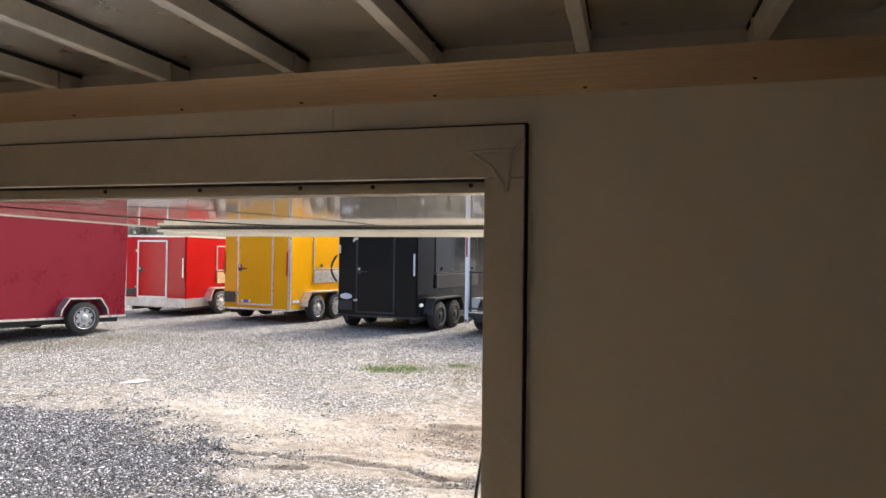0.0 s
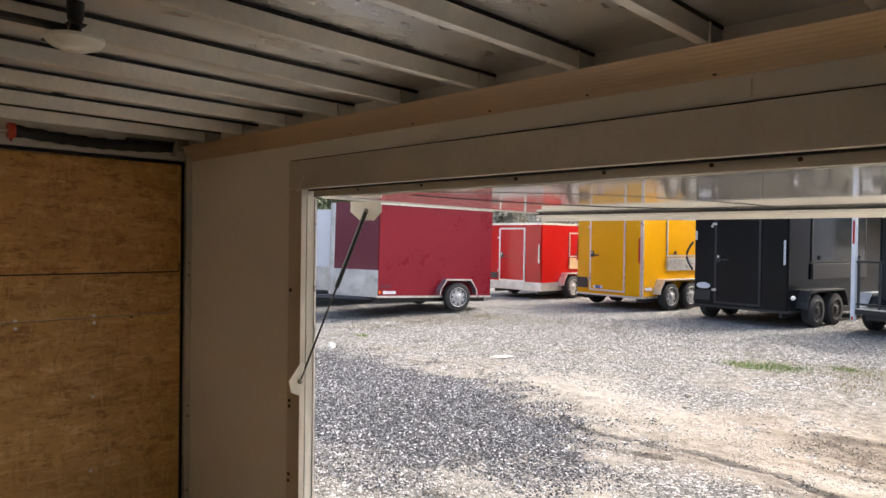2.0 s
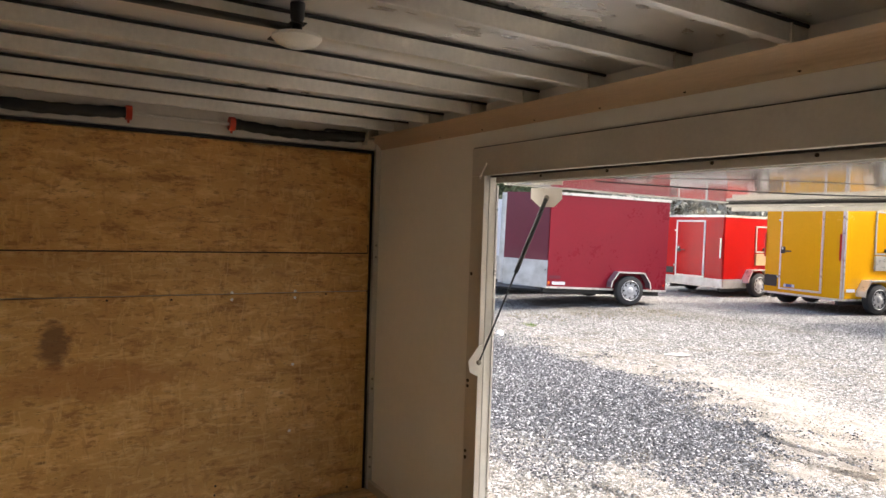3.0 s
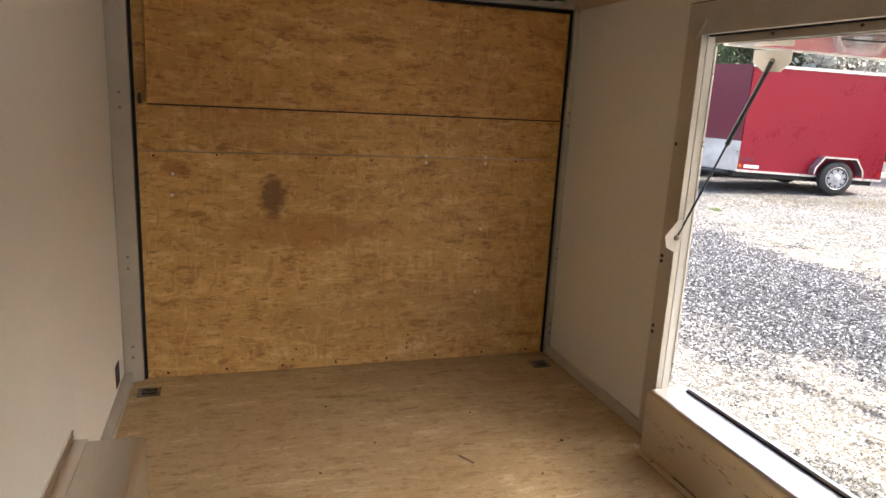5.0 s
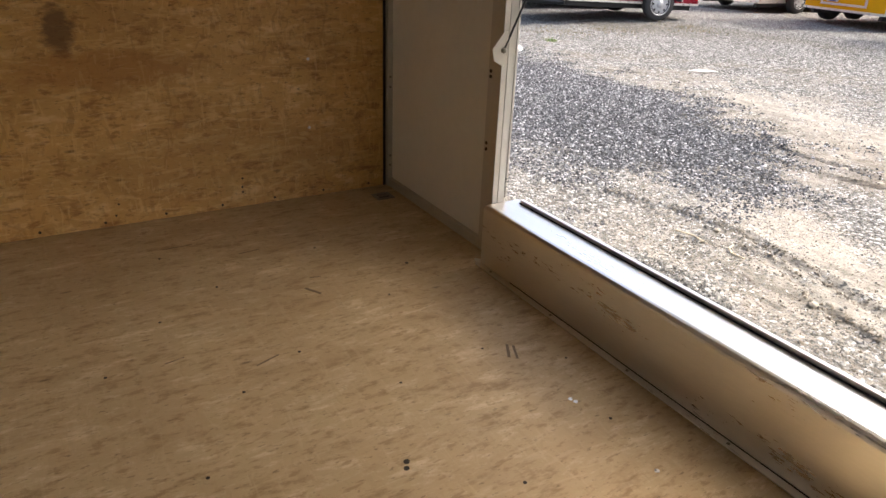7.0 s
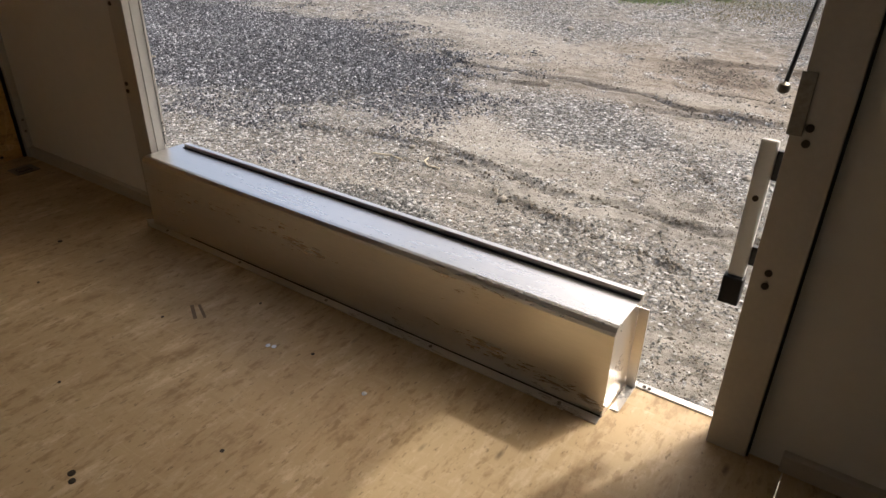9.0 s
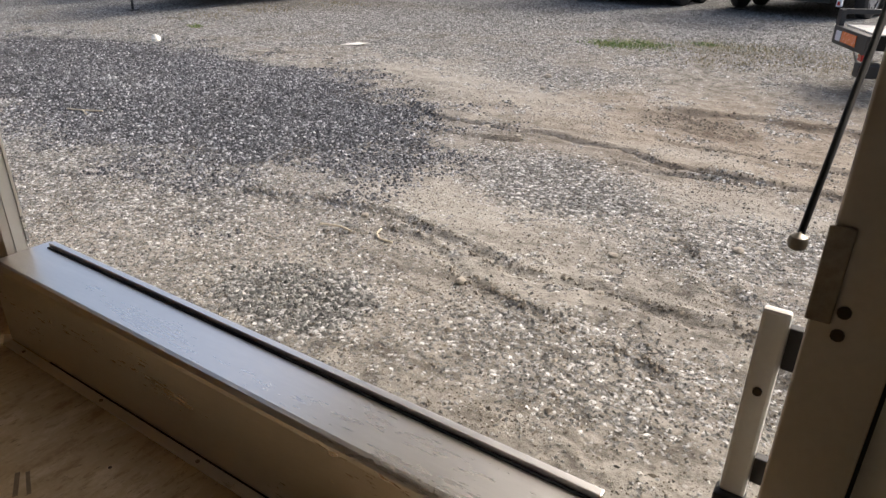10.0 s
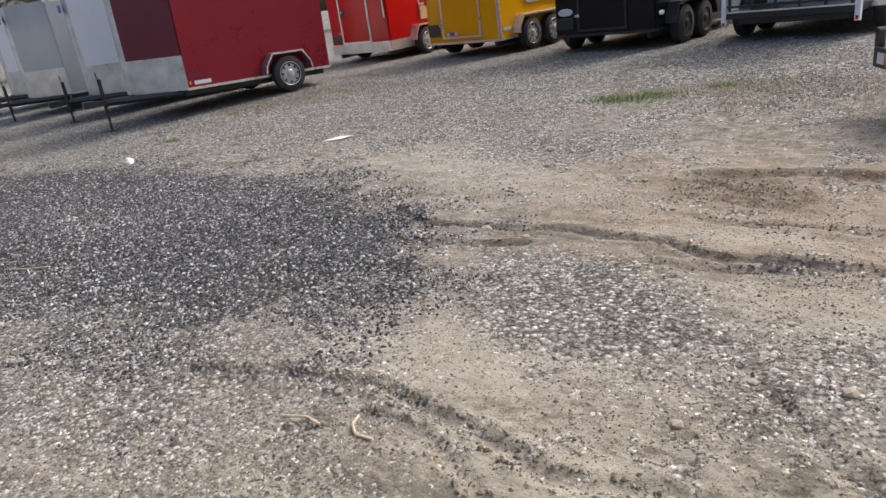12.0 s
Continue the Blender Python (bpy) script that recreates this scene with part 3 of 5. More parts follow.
# ---- wheel boxes ----
def wheel_box(name, m, x0, x1, wide, label, lip):
    ob = thing(name, m, label, "wheel box", "wheel boxes")
    h, c = 0.297, 0.024
    prof = [(0, 0.001), (0, h - c), (0.003, h - c + 0.01), (c - 0.01, h - 0.003), (c, h), (wide, h), (wide, 0.001)]
    part("cover", prism(bmesh.new(), prof, x1 - x0, Matrix(((0, 0, 1, x0), (1, 0, 0, 0), (0, 1, 0, 0), (0, 0, 0, 1)))), ALU_BOX, ob, "bent bare aluminium sheet")
    part("foot_flange", a_box(x0 + 0.01, x1 - 0.002, -0.036, -0.0055, 0.001, 0.005), ALU_BOX, ob)
    part("joint", a_box(x0 + 0.25, x1 - 0.004, -0.005, -0.0005, 0.001, 0.006), RUBBER, ob, "black sealant joint")
    if lip:
        part("lip", a_box(x0 + 0.05, x1 + 0.004, wide - 0.026, wide - 0.006, h + 0.001, h + 0.018, bevel=0.002), ALU_BOX, ob, "raised aluminium edge strip")
        part("seal", a_box(x0 + 0.05, x1, wide - 0.034, wide - 0.027, h + 0.0005, h + 0.004), RUBBER, ob, "black rubber seal")
        part("end_flange", a_box(x1 + 0.001, x1 + 0.03, wide - 0.03, wide - 0.026, 0.002, h - 0.02), ALU_BOX, ob)
    else:
        part("wall_flange", box(box(bmesh.new(), x0 - 0.01, x1, wide - 0.05, wide - 0.001, h + 0.001, h + 0.005), x0 - 0.01, x1, wide - 0.006, wide - 0.001, h + 0.005, h + 0.045), ALU_BOX, ob)
        part("front_flange", a_box(x0 + 0.28, x1, -0.035, -0.0275, 0.004, 0.01), RUBBER, ob)
    part("corner_plate", prism(bmesh.new(), [(x0 - 0.045, -0.005), (x0 + 0.005, -0.03), (x0 + 0.005, 0.05)], 0.003, Matrix.Translation((0, 0, 0.001))), ALU_BOX, ob)
    for k in range(5):
        xs = x0 + 0.12 + k * (x1 - x0 - 0.24) / 4
        part("rivet", rod(bmesh.new(), (xs, -0.02, 0.004), (xs, -0.02, 0.008), 0.006, 8), SCREW, ob)
    return ob


wheel_box("wheel_box", pose(0, 1.463, F), BX0, BX1, 0.2, "bare aluminium wheel box across the side door sill", True)
wheel_box("wheel_box", pose(0, -0.645, F) @ Matrix.Diagonal((1, -1, 1, 1)), BX0, BX1, 0.239, "bare aluminium wheel box against the closed side wall", False)

# ---- side door opening: frame, header, jambs ----
door_frame = thing("side_door_frame", pose(0, 0, F), "welded bare aluminium frame round the side door opening", "door frame")
yf = Y_R - 0.03
FX0, FX1, FZ = OX0 - 0.102, 0.01, 2.385   # outer edges of the frame
part("head_rail", a_box(FX0, FX1, yf, Y_R - 0.0005, OZ1 - F + 0.002, FZ - F, bevel=0.002), ALU_FRAME, door_frame)
part("left_stile", a_box(FX0, OX0 - 0.002, yf + 0.001, Y_R - 0.0005, 0.003, OZ1 - F, bevel=0.002), ALU_FRAME, door_frame)
part("right_stile", a_box(OX1 + 0.002, FX1, yf + 0.001, Y_R - 0.0005, 0.003, OZ1 - F, bevel=0.002), ALU_FRAME, door_frame)
part("shadow_joint", box(box(bmesh.new(), FX1 + 0.0005, FX1 + 0.006, yf + 0.008, Y_R - 0.0004, 0.003, FZ - F + 0.005), FX0, FX1 + 0.0005, yf + 0.008, Y_R - 0.0004, FZ - F + 0.0005, FZ - F + 0.005), RUBBER, door_frame, "dark sealant line")
part("left_jamb", a_box(OX0 - 0.03, OX0, Y_R + 0.0005, Y_R + 0.04, 0.0, OZ1 - F + 0.03, bevel=0.002), WHITE_TRIM, door_frame)
part("jamb_edge", a_box(OX0 - 0.02, OX0 + 0.004, Y_R + 0.0405, Y_R + 0.05, 0.3, OZ1 - F - 0.04), ALU_TRIM, door_frame)
part("right_jamb", a_box(OX1, OX1 + 0.03, Y_R + 0.0005, Y_R + 0.04, 0.0, OZ1 - F + 0.03, bevel=0.002), WHITE_TRIM, door_frame)
part("head_jamb", a_box(OX0 + 0.001, OX1 - 0.001, Y_R + 0.0005, Y_R + 0.1, OZ1 - F + 0.006, OZ1 - F + 0.03), ALU_FRAME, door_frame)
part("head_seal", a_box(OX0 + 0.002, OX1 - 0.002, Y_R + 0.002, Y_R + 0.018, OZ1 - F - 0.004, OZ1 - F + 0.005), RUBBER, door_frame, "black rubber seal")
stop = part("head_stop", a_box(OX0 + 0.02, OX1 - 0.002, Y_R + 0.02, Y_R + 0.034, 2.222 - F, OZ1 - F + 0.005, bevel=0.0015), ALU_FRAME, door_frame)
for xs in (-2.1, -1.72, -1.27, -0.94, -0.62, -0.405, -0.135):
    part("screw", rod(bmesh.new(), (xs, Y_R + 0.021, 2.242 - F), (xs, Y_R + 0.016, 2.242 - F), 0.006, 8), SCREW_DARK, stop)
for xs, zs in ((-2.52, (0.53, 0.56, 0.87, 0.895, 1.4)), (-0.055, (0.874, 0.841, 0.534, 0.5))):
    for z in zs:
        part("bolt", rod(bmesh.new(), (xs, yf + 0.002, z), (xs, yf - 0.003, z), 0.0085, 10), SCREW_DARK, door_frame)


part("gusset", prism(bmesh.new(), [(0.018, 0), (-0.112, -0.005), (-0.008, -0.105), (0.0, -0.02)], 0.005, Matrix(((1, 0, 0, -0.02), (0, 0, -1, yf - 0.0005), (0, 1, 0, 2.325 - F), (0, 0, 0, 1)))), ALU_FRAME, door_frame, "welded corner gusset")
bm = bmesh.new()
gp = [(0.03, 0.028), (0.0, -0.002), (-0.105, -0.006), (-0.05, -0.045), (-0.012, -0.105), (0.0, -0.002)]
for (u0, v0), (u1, v1) in zip(gp, gp[1:]):
    rod(bm, (-0.02 + u0, yf - 0.007, 2.325 - F + v0), (-0.02 + u1, yf - 0.007, 2.325 - F + v1), 0.005, 8)
part("weld_bead", bm, ALU, door_frame, "raised weld bead", True)
bm = bmesh.new()
rod(bm, (-2.42, yf - 0.006, 2.31 - F), (-2.47, yf - 0.006, 2.242 - F), 0.004, 8)
part("weld_bead", bm, ALU, door_frame, "raised weld bead", True)

threshold = thing("door_threshold", pose(0, 0, F), "bare aluminium threshold edging a plywood step", "threshold")
part("step_board", a_box(BX1 + 0.004, OX1 - 0.001, Y_R - 0.004, Y_R + 0.075, -0.05, -0.0015), PLY_FLOOR, threshold)
part("edge_strip", a_box(BX1 + 0.031, OX1 - 0.001, Y_R + 0.0755, Y_R + 0.1, -0.05, 0.004, bevel=0.002), ALU_TRIM, threshold)
part("side_strip", a_box(BX1 + 0.005, BX1 + 0.03, Y_R - 0.06, Y_R + 0.1, 0.0005, 0.004), ALU_TRIM, threshold)
for xs in (-0.30, -0.285):
    part("screw", rod(bmesh.new(), (xs, Y_R + 0.085, 0.003), (xs, Y_R + 0.085, 0.007), 0.005, 8), SCREW_DARK, threshold)

# the door itself, swung up and held out level by two gas struts
HINGE_Y, HINGE_Z = Y_R + 0.105, 2.227
DOOR_W0, DOOR_W1, DOOR_L = OX0 - 0.03, OX1 + 0.06, 1.7
flap = thing("side_door", pose(0, HINGE_Y, HINGE_Z, -0.35, 0, 0), "white side door swung up and held out level on struts", "door")
part("inner_skin", a_box(DOOR_W0 + 0.03, DOOR_W1 - 0.03, 0.02, DOOR_L - 0.045, 0.0, 0.004), FLAP_SKIN, flap, "glossy white sheet facing")
part("outer_skin", a_box(DOOR_W0, DOOR_W1, 0.0, DOOR_L, 0.03, 0.034), WHITE_TRIM, flap)
part("edge_rail", a_box(DOOR_W0, DOOR_W1, DOOR_L - 0.044, DOOR_L, -0.026, 0.0295, bevel=0.003), WHITE_TRIM, flap)
part("edge_seal", a_box(DOOR_W0 + 0.01, DOOR_W1 - 0.01, DOOR_L - 0.056, DOOR_L - 0.0445, -0.012, 0.0), RUBBER, flap, "black rubber seal")
part("bottom_lip", a_box(DOOR_W0 + 0.01, DOOR_W1 - 0.01, DOOR_L + 0.0005, DOOR_L + 0.012, -0.05, 0.02, bevel=0.002), WHITE_TRIM, flap)
for x0 in (DOOR_W0, DOOR_W1 - 0.029):
    part("side_rail", a_box(x0, x0 + 0.029, 0.0, DOOR_L - 0.045, -0.004, 0.0295, bevel=0.002), WHITE_TRIM, flap)
part("hinge", rod(bmesh.new(), (DOOR_W0, -0.006, 0.012), (DOOR_W1, -0.006, 0.012), 0.006, 10), ALU, flap)
bm = tube(bmesh.new(), [Vector((DOOR_W0 + 0.9 * k / 8 + 0.55, 0.05 + 0.19 * k, -0.006 - 0.02 * math.sin(math.pi * k / 8))) for k in range(9)], 0.003, 6)
part("cord", bm, RUBBER, flap, "thin dark cord slung below the door")

for sgn, top, bot in ((1, Vector((-2.415, 1.89, 2.172)), Vector((-2.42, 1.53, 1.4))), (-1, Vector((-0.06, 1.89, 2.172)), Vector((-0.128, 1.585, 1.335)))):
    strut = thing("gas_strut", Matrix(), "black gas strut with white mounting plates holding the door", "gas strut", "gas struts")
    mid_ = top + (bot - top) * 0.47
    part("cylinder", rod(bmesh.new(), top, mid_, 0.0105, 14), BLACK_STEEL, strut, "", True)
    part("piston_rod", rod(bmesh.new(), mid_, bot, 0.0048, 10), BLACK_STEEL, strut, "", True)
    part("ball_end", lathe(bmesh.new(), [(0.0, -0.014), (0.011, -0.008), (0.013, 0.0), (0.011, 0.008), (0.0, 0.014)], 12, Matrix.Translation(top)), SCREW, strut, "", True)
    part("ball_end", lathe(bmesh.new(), [(0.0, -0.014), (0.011, -0.008), (0.013, 0.0), (0.011, 0.008), (0.0, 0.014)], 12, Matrix.Translation(bot)), SCREW, strut, "", True)
    part("upper_plate", prism(bmesh.new(), [(-0.075, 2.225), (0.075, 2.225), (0.075, 2.175), (0.038, 2.135), (-0.03, 2.135), (-0.075, 2.175)], 0.004, Matrix(((0.8, 0, 0, top.x), (0.6, 0, 1, 1.887), (0, 1, 0, -0.008), (0, 0, 0, 1)))), BRACKET, strut, "white painted steel plate")
    if sgn > 0:
        part("lower_plate", prism(bmesh.new(), [(-0.07, 0.015), (-0.02, 0.085), (0.0, 0.09), (0.006, 0.0), (-0.012, -0.06), (-0.06, -0.035)], 0.005, Matrix(((0.2, 0, 1, OX0 + 0.018), (0.98, 0, -0.2, 1.548), (0, 1, 0, bot.z - 0.01), (0, 0, 0, 1)))), BRACKET, strut, "white painted steel plate")
    else:
        part("lower_plate", a_box(OX1 - 0.004, OX1 + 0.026, yf - 0.006, yf - 0.0005, bot.z - 0.08, bot.z + 0.05, bevel=0.002), SCREW, strut, "dark galvanised plate")

# hold-back hardware on the outer edge of the opening
latch = thing("door_holdback", pose(OX1, Y_R + 0.055, F), "white spring hold-back bar with black rubber foot", "door holdback")
bar = part("bar", a_box(-0.06, -0.02, -0.004, 0.012, 0.46, 0.81, bevel=0.006), WHITE_TRIM, latch)
for z0, z1 in ((0.72, 0.79), (0.5, 0.55)):
    part("arm", a_box(-0.0195, 0.01, -0.006, 0.01, z0, z1, bevel=0.002), BLACK_STEEL, latch)
part("rubber_foot", a_box(-0.066, -0.018, -0.016, 0.018, 0.385, 0.46, bevel=0.004), RUBBER, latch)
part("bolt", rod(bmesh.new(), (-0.04, -0.0035, 0.67), (-0.04, -0.009, 0.67), 0.007, 10), SCREW_DARK, bar)
for z in (0.42, 0.66, 0.9):
    tagged(part("latch_keeper", a_box(OX0 - 0.185, OX0 - 0.163, Y_R + 0.0355, Y_R + 0.12, F + z, F + z + 0.07, bevel=0.002), BLACK_STEEL), "small black latch keeper on the door jamb", "latch keeper", "latch keepers")

# ---- small interior things ----
lamp = thing("dome_lamp", pose(-1.645, 0.365, Z_RAFTER), "unlit white dome lamp hung under the roof by a cable", "ceiling lamp")
part("lens", lathe(bmesh.new(), [(0.0, -0.062), (0.03, -0.06), (0.055, -0.05), (0.066, -0.038), (0.064, -0.03), (0.03, -0.026), (0.0, -0.026)], 28), LENS_WHITE, lamp, "white plastic lens", True)
part("stem", lathe(bmesh.new(), [(0.0, -0.026), (0.016, -0.026), (0.012, 0.0), (0.018, 0.015), (0.02, 0.055), (0.0, 0.055)], 16), BLACK_STEEL, lamp, "", True)
bm = bmesh.new()
rod(bm, (0.0, -0.02, -0.012), (-0.01, -1.2, -0.012), 0.0105, 10)
part("bracket", a_box(-0.2, 0.02, -0.02, 0.02, -0.0005, 0.003), BLACK_STEEL, lamp)
part("conduit", bm, BLACK_STEEL, lamp, "black cable conduit along the rafter", True)
for x, y in ((-3.43, -0.75), (-3.42, 1.43)):
    ring = thing("tie_down_ring", pose(x, y, F), "recessed zinc tie-down ring in the floor", "tie-down ring", "tie-down rings")
    part("pan", box(box(box(box(bmesh.new(), -0.05, 0.05, -0.055, -0.035, 0.0005, 0.006), -0.05, 0.05, 0.035, 0.055, 0.0005, 0.006), -0.05, -0.03, -0.035, 0.035, 0.0005, 0.006), 0.03, 0.05, -0.035, 0.035, 0.0005, 0.006), SCREW, ring)
    part("well", a_box(-0.03, 0.03, -0.035, 0.035, 0.0005, 0.002), BLACK_STEEL, ring)
    bm = bmesh.new()
    loop = [Vector((0.022 * math.cos(a), 0.028 * math.sin(a), 0.006 + 0.006 * math.cos(a))) for a in [math.pi * k / 6 for k in range(12)]]
    for k in range(12):
        rod(bm, loop[k], loop[(k + 1) % 12], 0.004, 8)
    part("ring", bm, SCREW, ring, "", True)
tagged(part("wall_slot", a_box(-3.42, -3.32, Y_L + 0.0005, Y_L + 0.004, F + 0.08, F + 0.19, bevel=0.0015), RUBBER), "black rubber-covered slot low in the wall", "vent")
for x, y in ((-1.345, 1.148), (-1.325, 1.155), (-0.949, 1.153)):
    tagged(part("floor_screw", rod(bmesh.new(), (x, y, F - 0.002), (x, y, F + 0.002), 0.008, 10), SCREW_BRIGHT), "bright zinc screw head set in the plywood floor", "screw", "floor screws")
for x, y, r in ((-2.546, 1.135, 0.009), (-1.34, 0.505, 0.01), (-1.315, 0.492, 0.009), (-2.05, 0.42, 0.006), (-1.9, 0.17, 0.006), (-1.7, 0.67, 0.005), (-2.3, 0.92, 0.005), (-1.1, 0.77, 0.006), (-2.7, 0.27, 0.006), (-1.55, -0.03, 0.006), (-2.2, -0.23, 0.006), (-1.0, 0.27, 0.006), (-1.55, 1.3, 0.005), (-2.9, 0.8, 0.006), (-1.75, 1.05, 0.005), (-3.1, 0.1, 0.006), (-2.5, 0.0, 0.006), (-1.2, 1.2, 0.006)):
    tagged(part("floor_screw", rod(bmesh.new(), (x, y, F - 0.002), (x, y, F + 0.0015), r, 10), SCREW_DARK), "dark countersunk screw in the plywood floor", "screw", "dark floor screws")
SCUFF = paint("scuff", (0.2, 0.14, 0.08), 0.6, vary=0.3, scale=60)
for x, y, a, l, w in ((-1.692, 1.13, 150, 0.09, 0.012), (-1.672, 1.15, 155, 0.09, 0.01), (-2.48, 0.634, 30, 0.09, 0.014), (-2.05, 0.3, 110, 0.1, 0.007), (-2.6, 0.69, 80, 0.05, 0.006), (-2.2, 0.0, 100, 0.07, 0.005), (-3.0, 0.5, 95, 0.1, 0.006), (-3.2, 0.2, 92, 0.14, 0.006)):
    ob = part("floor_scuff", a_box(-l / 2, l / 2, -w / 2, w / 2, -0.001, 0.0008), SCUFF)
    ob.matrix_world = pose(x, y, F, 0, 0, a)
    tagged(ob, "dark scuff pressed into the plywood floor", "scuff", "floor scuffs")


# ---- the yard ----
G = 0.34


def lift(x, y):
    t = np.clip((y - 4.5) / 8.5, 0, 1)
    return G * t * t * (3 - 2 * t) + 0 * x


def rut(x, y, path, width, depth):
    """A tyre rut: a shallow trough with raised lips along a bent line."""
    best = np.full(np.shape(x), 9.0)
    for (ax, ay), (bx, by) in zip(path, path[1:]):
        dx, dy = bx - ax, by - ay
        f = np.clip(((x - ax) * dx + (y - ay) * dy) / (dx * dx + dy * dy), 0, 1)
        best = np.minimum(best, np.hypot(x - ax - f * dx, y - ay - f * dy))
    u = best / width
    return depth * (-np.exp(-u * u) + 0.55 * np.exp(-((u - 1.6) / 0.6) ** 2))


RUTS = [([(-3.8, 3.65), (-3.2, 3.83), (-2.55, 3.8), (-2.1, 3.77), (-1.6, 3.67), (-1.2, 3.7), (0.6, 3.4)], 0.045, 0.03), ([(-2.8, 3.36), (-2.5, 3.58), (-2.2, 3.64), (-1.7, 3.4), (-0.6, 3.1)], 0.04, 0.022),
        ([(-4.2, 6.1), (-3.5, 5.95), (-2.7, 6.0), (-1.8, 6.0), (-1.25, 5.84), (-0.4, 5.78), (2.5, 5.6)], 0.05, 0.04), ([(-3.75, 5.6), (-3.2, 5.62), (-2.75, 5.7)], 0.045, 0.026), ([(-1.8, 5.66), (-0.8, 5.7), (0.3, 5.9), (2.0, 6.1)], 0.045, 0.024),
        ([(-2.0, 7.37), (-1.35, 7.55), (-0.6, 7.46), (1.5, 7.3)], 0.08, 0.035), ([(-1.7, 6.5), (-0.5, 6.4), (1.5, 6.4)], 0.05, 0.022), ([(-1.0, 4.6), (-0.6, 4.0), (-0.1, 3.2)], 0.06, 0.018)]


def lumps(x, y, size, seed):
    """Smooth random field, 0 to 1, with features about size across."""
    r = np.random.default_rng(seed).uniform(0, 1, (128, 128))
    u, w = np.asarray(x, float) / size, np.asarray(y, float) / size
    i, j = np.floor(u).astype(int), np.floor(w).astype(int)
    f, g = u - i, w - j
    f, g = f * f * (3 - 2 * f), g * g * (3 - 2 * g)
    a, b, c, d = r[i % 128, j % 128], r[(i + 1) % 128, j % 128], r[i % 128, (j + 1) % 128], r[(i + 1) % 128, (j + 1) % 128]
    return (a * (1 - f) + b * f) * (1 - g) + (c * (1 - f) + d * f) * g


def within(x, y, which):
    """Share of stone at a place by the listed patches."""
    best = np.zeros(np.shape(x))
    wob = 0.9 * (lumps(x, y, 0.5, 21) - 0.5) + 0.5 * (lumps(x, y, 0.17, 22) - 0.5)
    for cx, cy, rx, ry, turn, share in which:
        c, q = math.cos(turn), math.sin(turn)
        d = np.hypot(((x - cx) * c + (y - cy) * q) / rx, ((y - cy) * c - (x - cx) * q) / ry) + wob
        best = np.maximum(best, share * np.clip((1.25 - d) / 0.5, 0, 1))
    return best


def yard_height(x, y):
    z = lift(x, y)
    near = np.clip((14 - np.hypot(x, y - 3)) / 6, 0, 1)
    w = np.zeros(np.shape(x))
    for k, (fx, fy, ph, a) in enumerate(((0.9, 0.5, 0.3, 0.012), (0.4, 1.3, 1.9, 0.012), (2.3, 1.7, 0.7, 0.007), (1.9, -3.1, 2.2, 0.006), (5.2, 4.1, 0.2, 0.004), (-4.4, 6.3, 1.1, 0.004))):
        w = w + a * np.sin(fx * x + fy * y + ph)
    heap = 0.07 * np.exp(-(((x + 6.4) / 2.8) ** 2 + ((y - 5.3) / 1.1) ** 2)) * (1 + 0.4 * np.sin(2.3 * x) * np.sin(3.1 * y))
    z = z + near * (w * 0.7 + heap)
    rag = 1 + 0.3 * np.sin(3.1 * x + 3.3 * y) * np.sin(11.7 * y - 4.1 * x + 0.6) + 0.15 * np.sin(31.0 * x + 5.0 * np.sin(7.0 * y))
    for path, width, depth in RUTS:
        z = z + near * rut(x + 0.03 * np.sin(6.3 * y + 2.1 * x), y + 0.05 * np.sin(3.1 * x) + 0.025 * np.sin(8.3 * x + 1.0), path, width, depth) * rag
    rough = 0.35 + np.clip(2.2 * (lumps(x, y, 1.1, 31) - 0.35), 0, 1)
    z = z + near * rough * (0.016 * (lumps(x, y, 0.22, 32) - 0.5) + 0.014 * (lumps(x, y, 0.1, 33) - 0.5) + 0.012 * (lumps(x, y, 0.05, 34) - 0.5))
    return z


def axis(lo, hi, step, limit):
    inner = list(np.arange(lo, hi + 1e-6, step))
    out, d = [], step
    p = inner[-1]
    while p < limit:
        d *= 1.35
        p += d
        out.append(p)
    before, d, p = [], step, lo
    while p > -limit:
        d *= 1.35
        p -= d
        before.append(p)
    return np.array(before[::-1] + inner + out)


ax_, ay_ = axis(-9.0, 2.6, 0.034, 900), axis(1.6, 9.4, 0.032, 900)
gx, gy = np.meshgrid(ax_, ay_)
gz = yard_height(gx, gy)
nx, ny = len(ax_), len(ay_)
verts = np.stack([gx.ravel(), gy.ravel(), gz.ravel()], 1)
idx = np.arange(nx * ny).reshape(ny, nx)
quads = np.stack([idx[:-1, :-1], idx[:-1, 1:], idx[1:, 1:], idx[1:, :-1]], -1).reshape(-1, 4)
me = bpy.data.meshes.new("ground")
me.from_pydata(verts.tolist(), [], quads.tolist())
me.polygons.foreach_set("use_smooth", [True] * len(me.polygons))
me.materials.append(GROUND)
tagged(new("ground", me), "dirt and crushed-stone yard with tyre ruts", "ground", kind="structure")


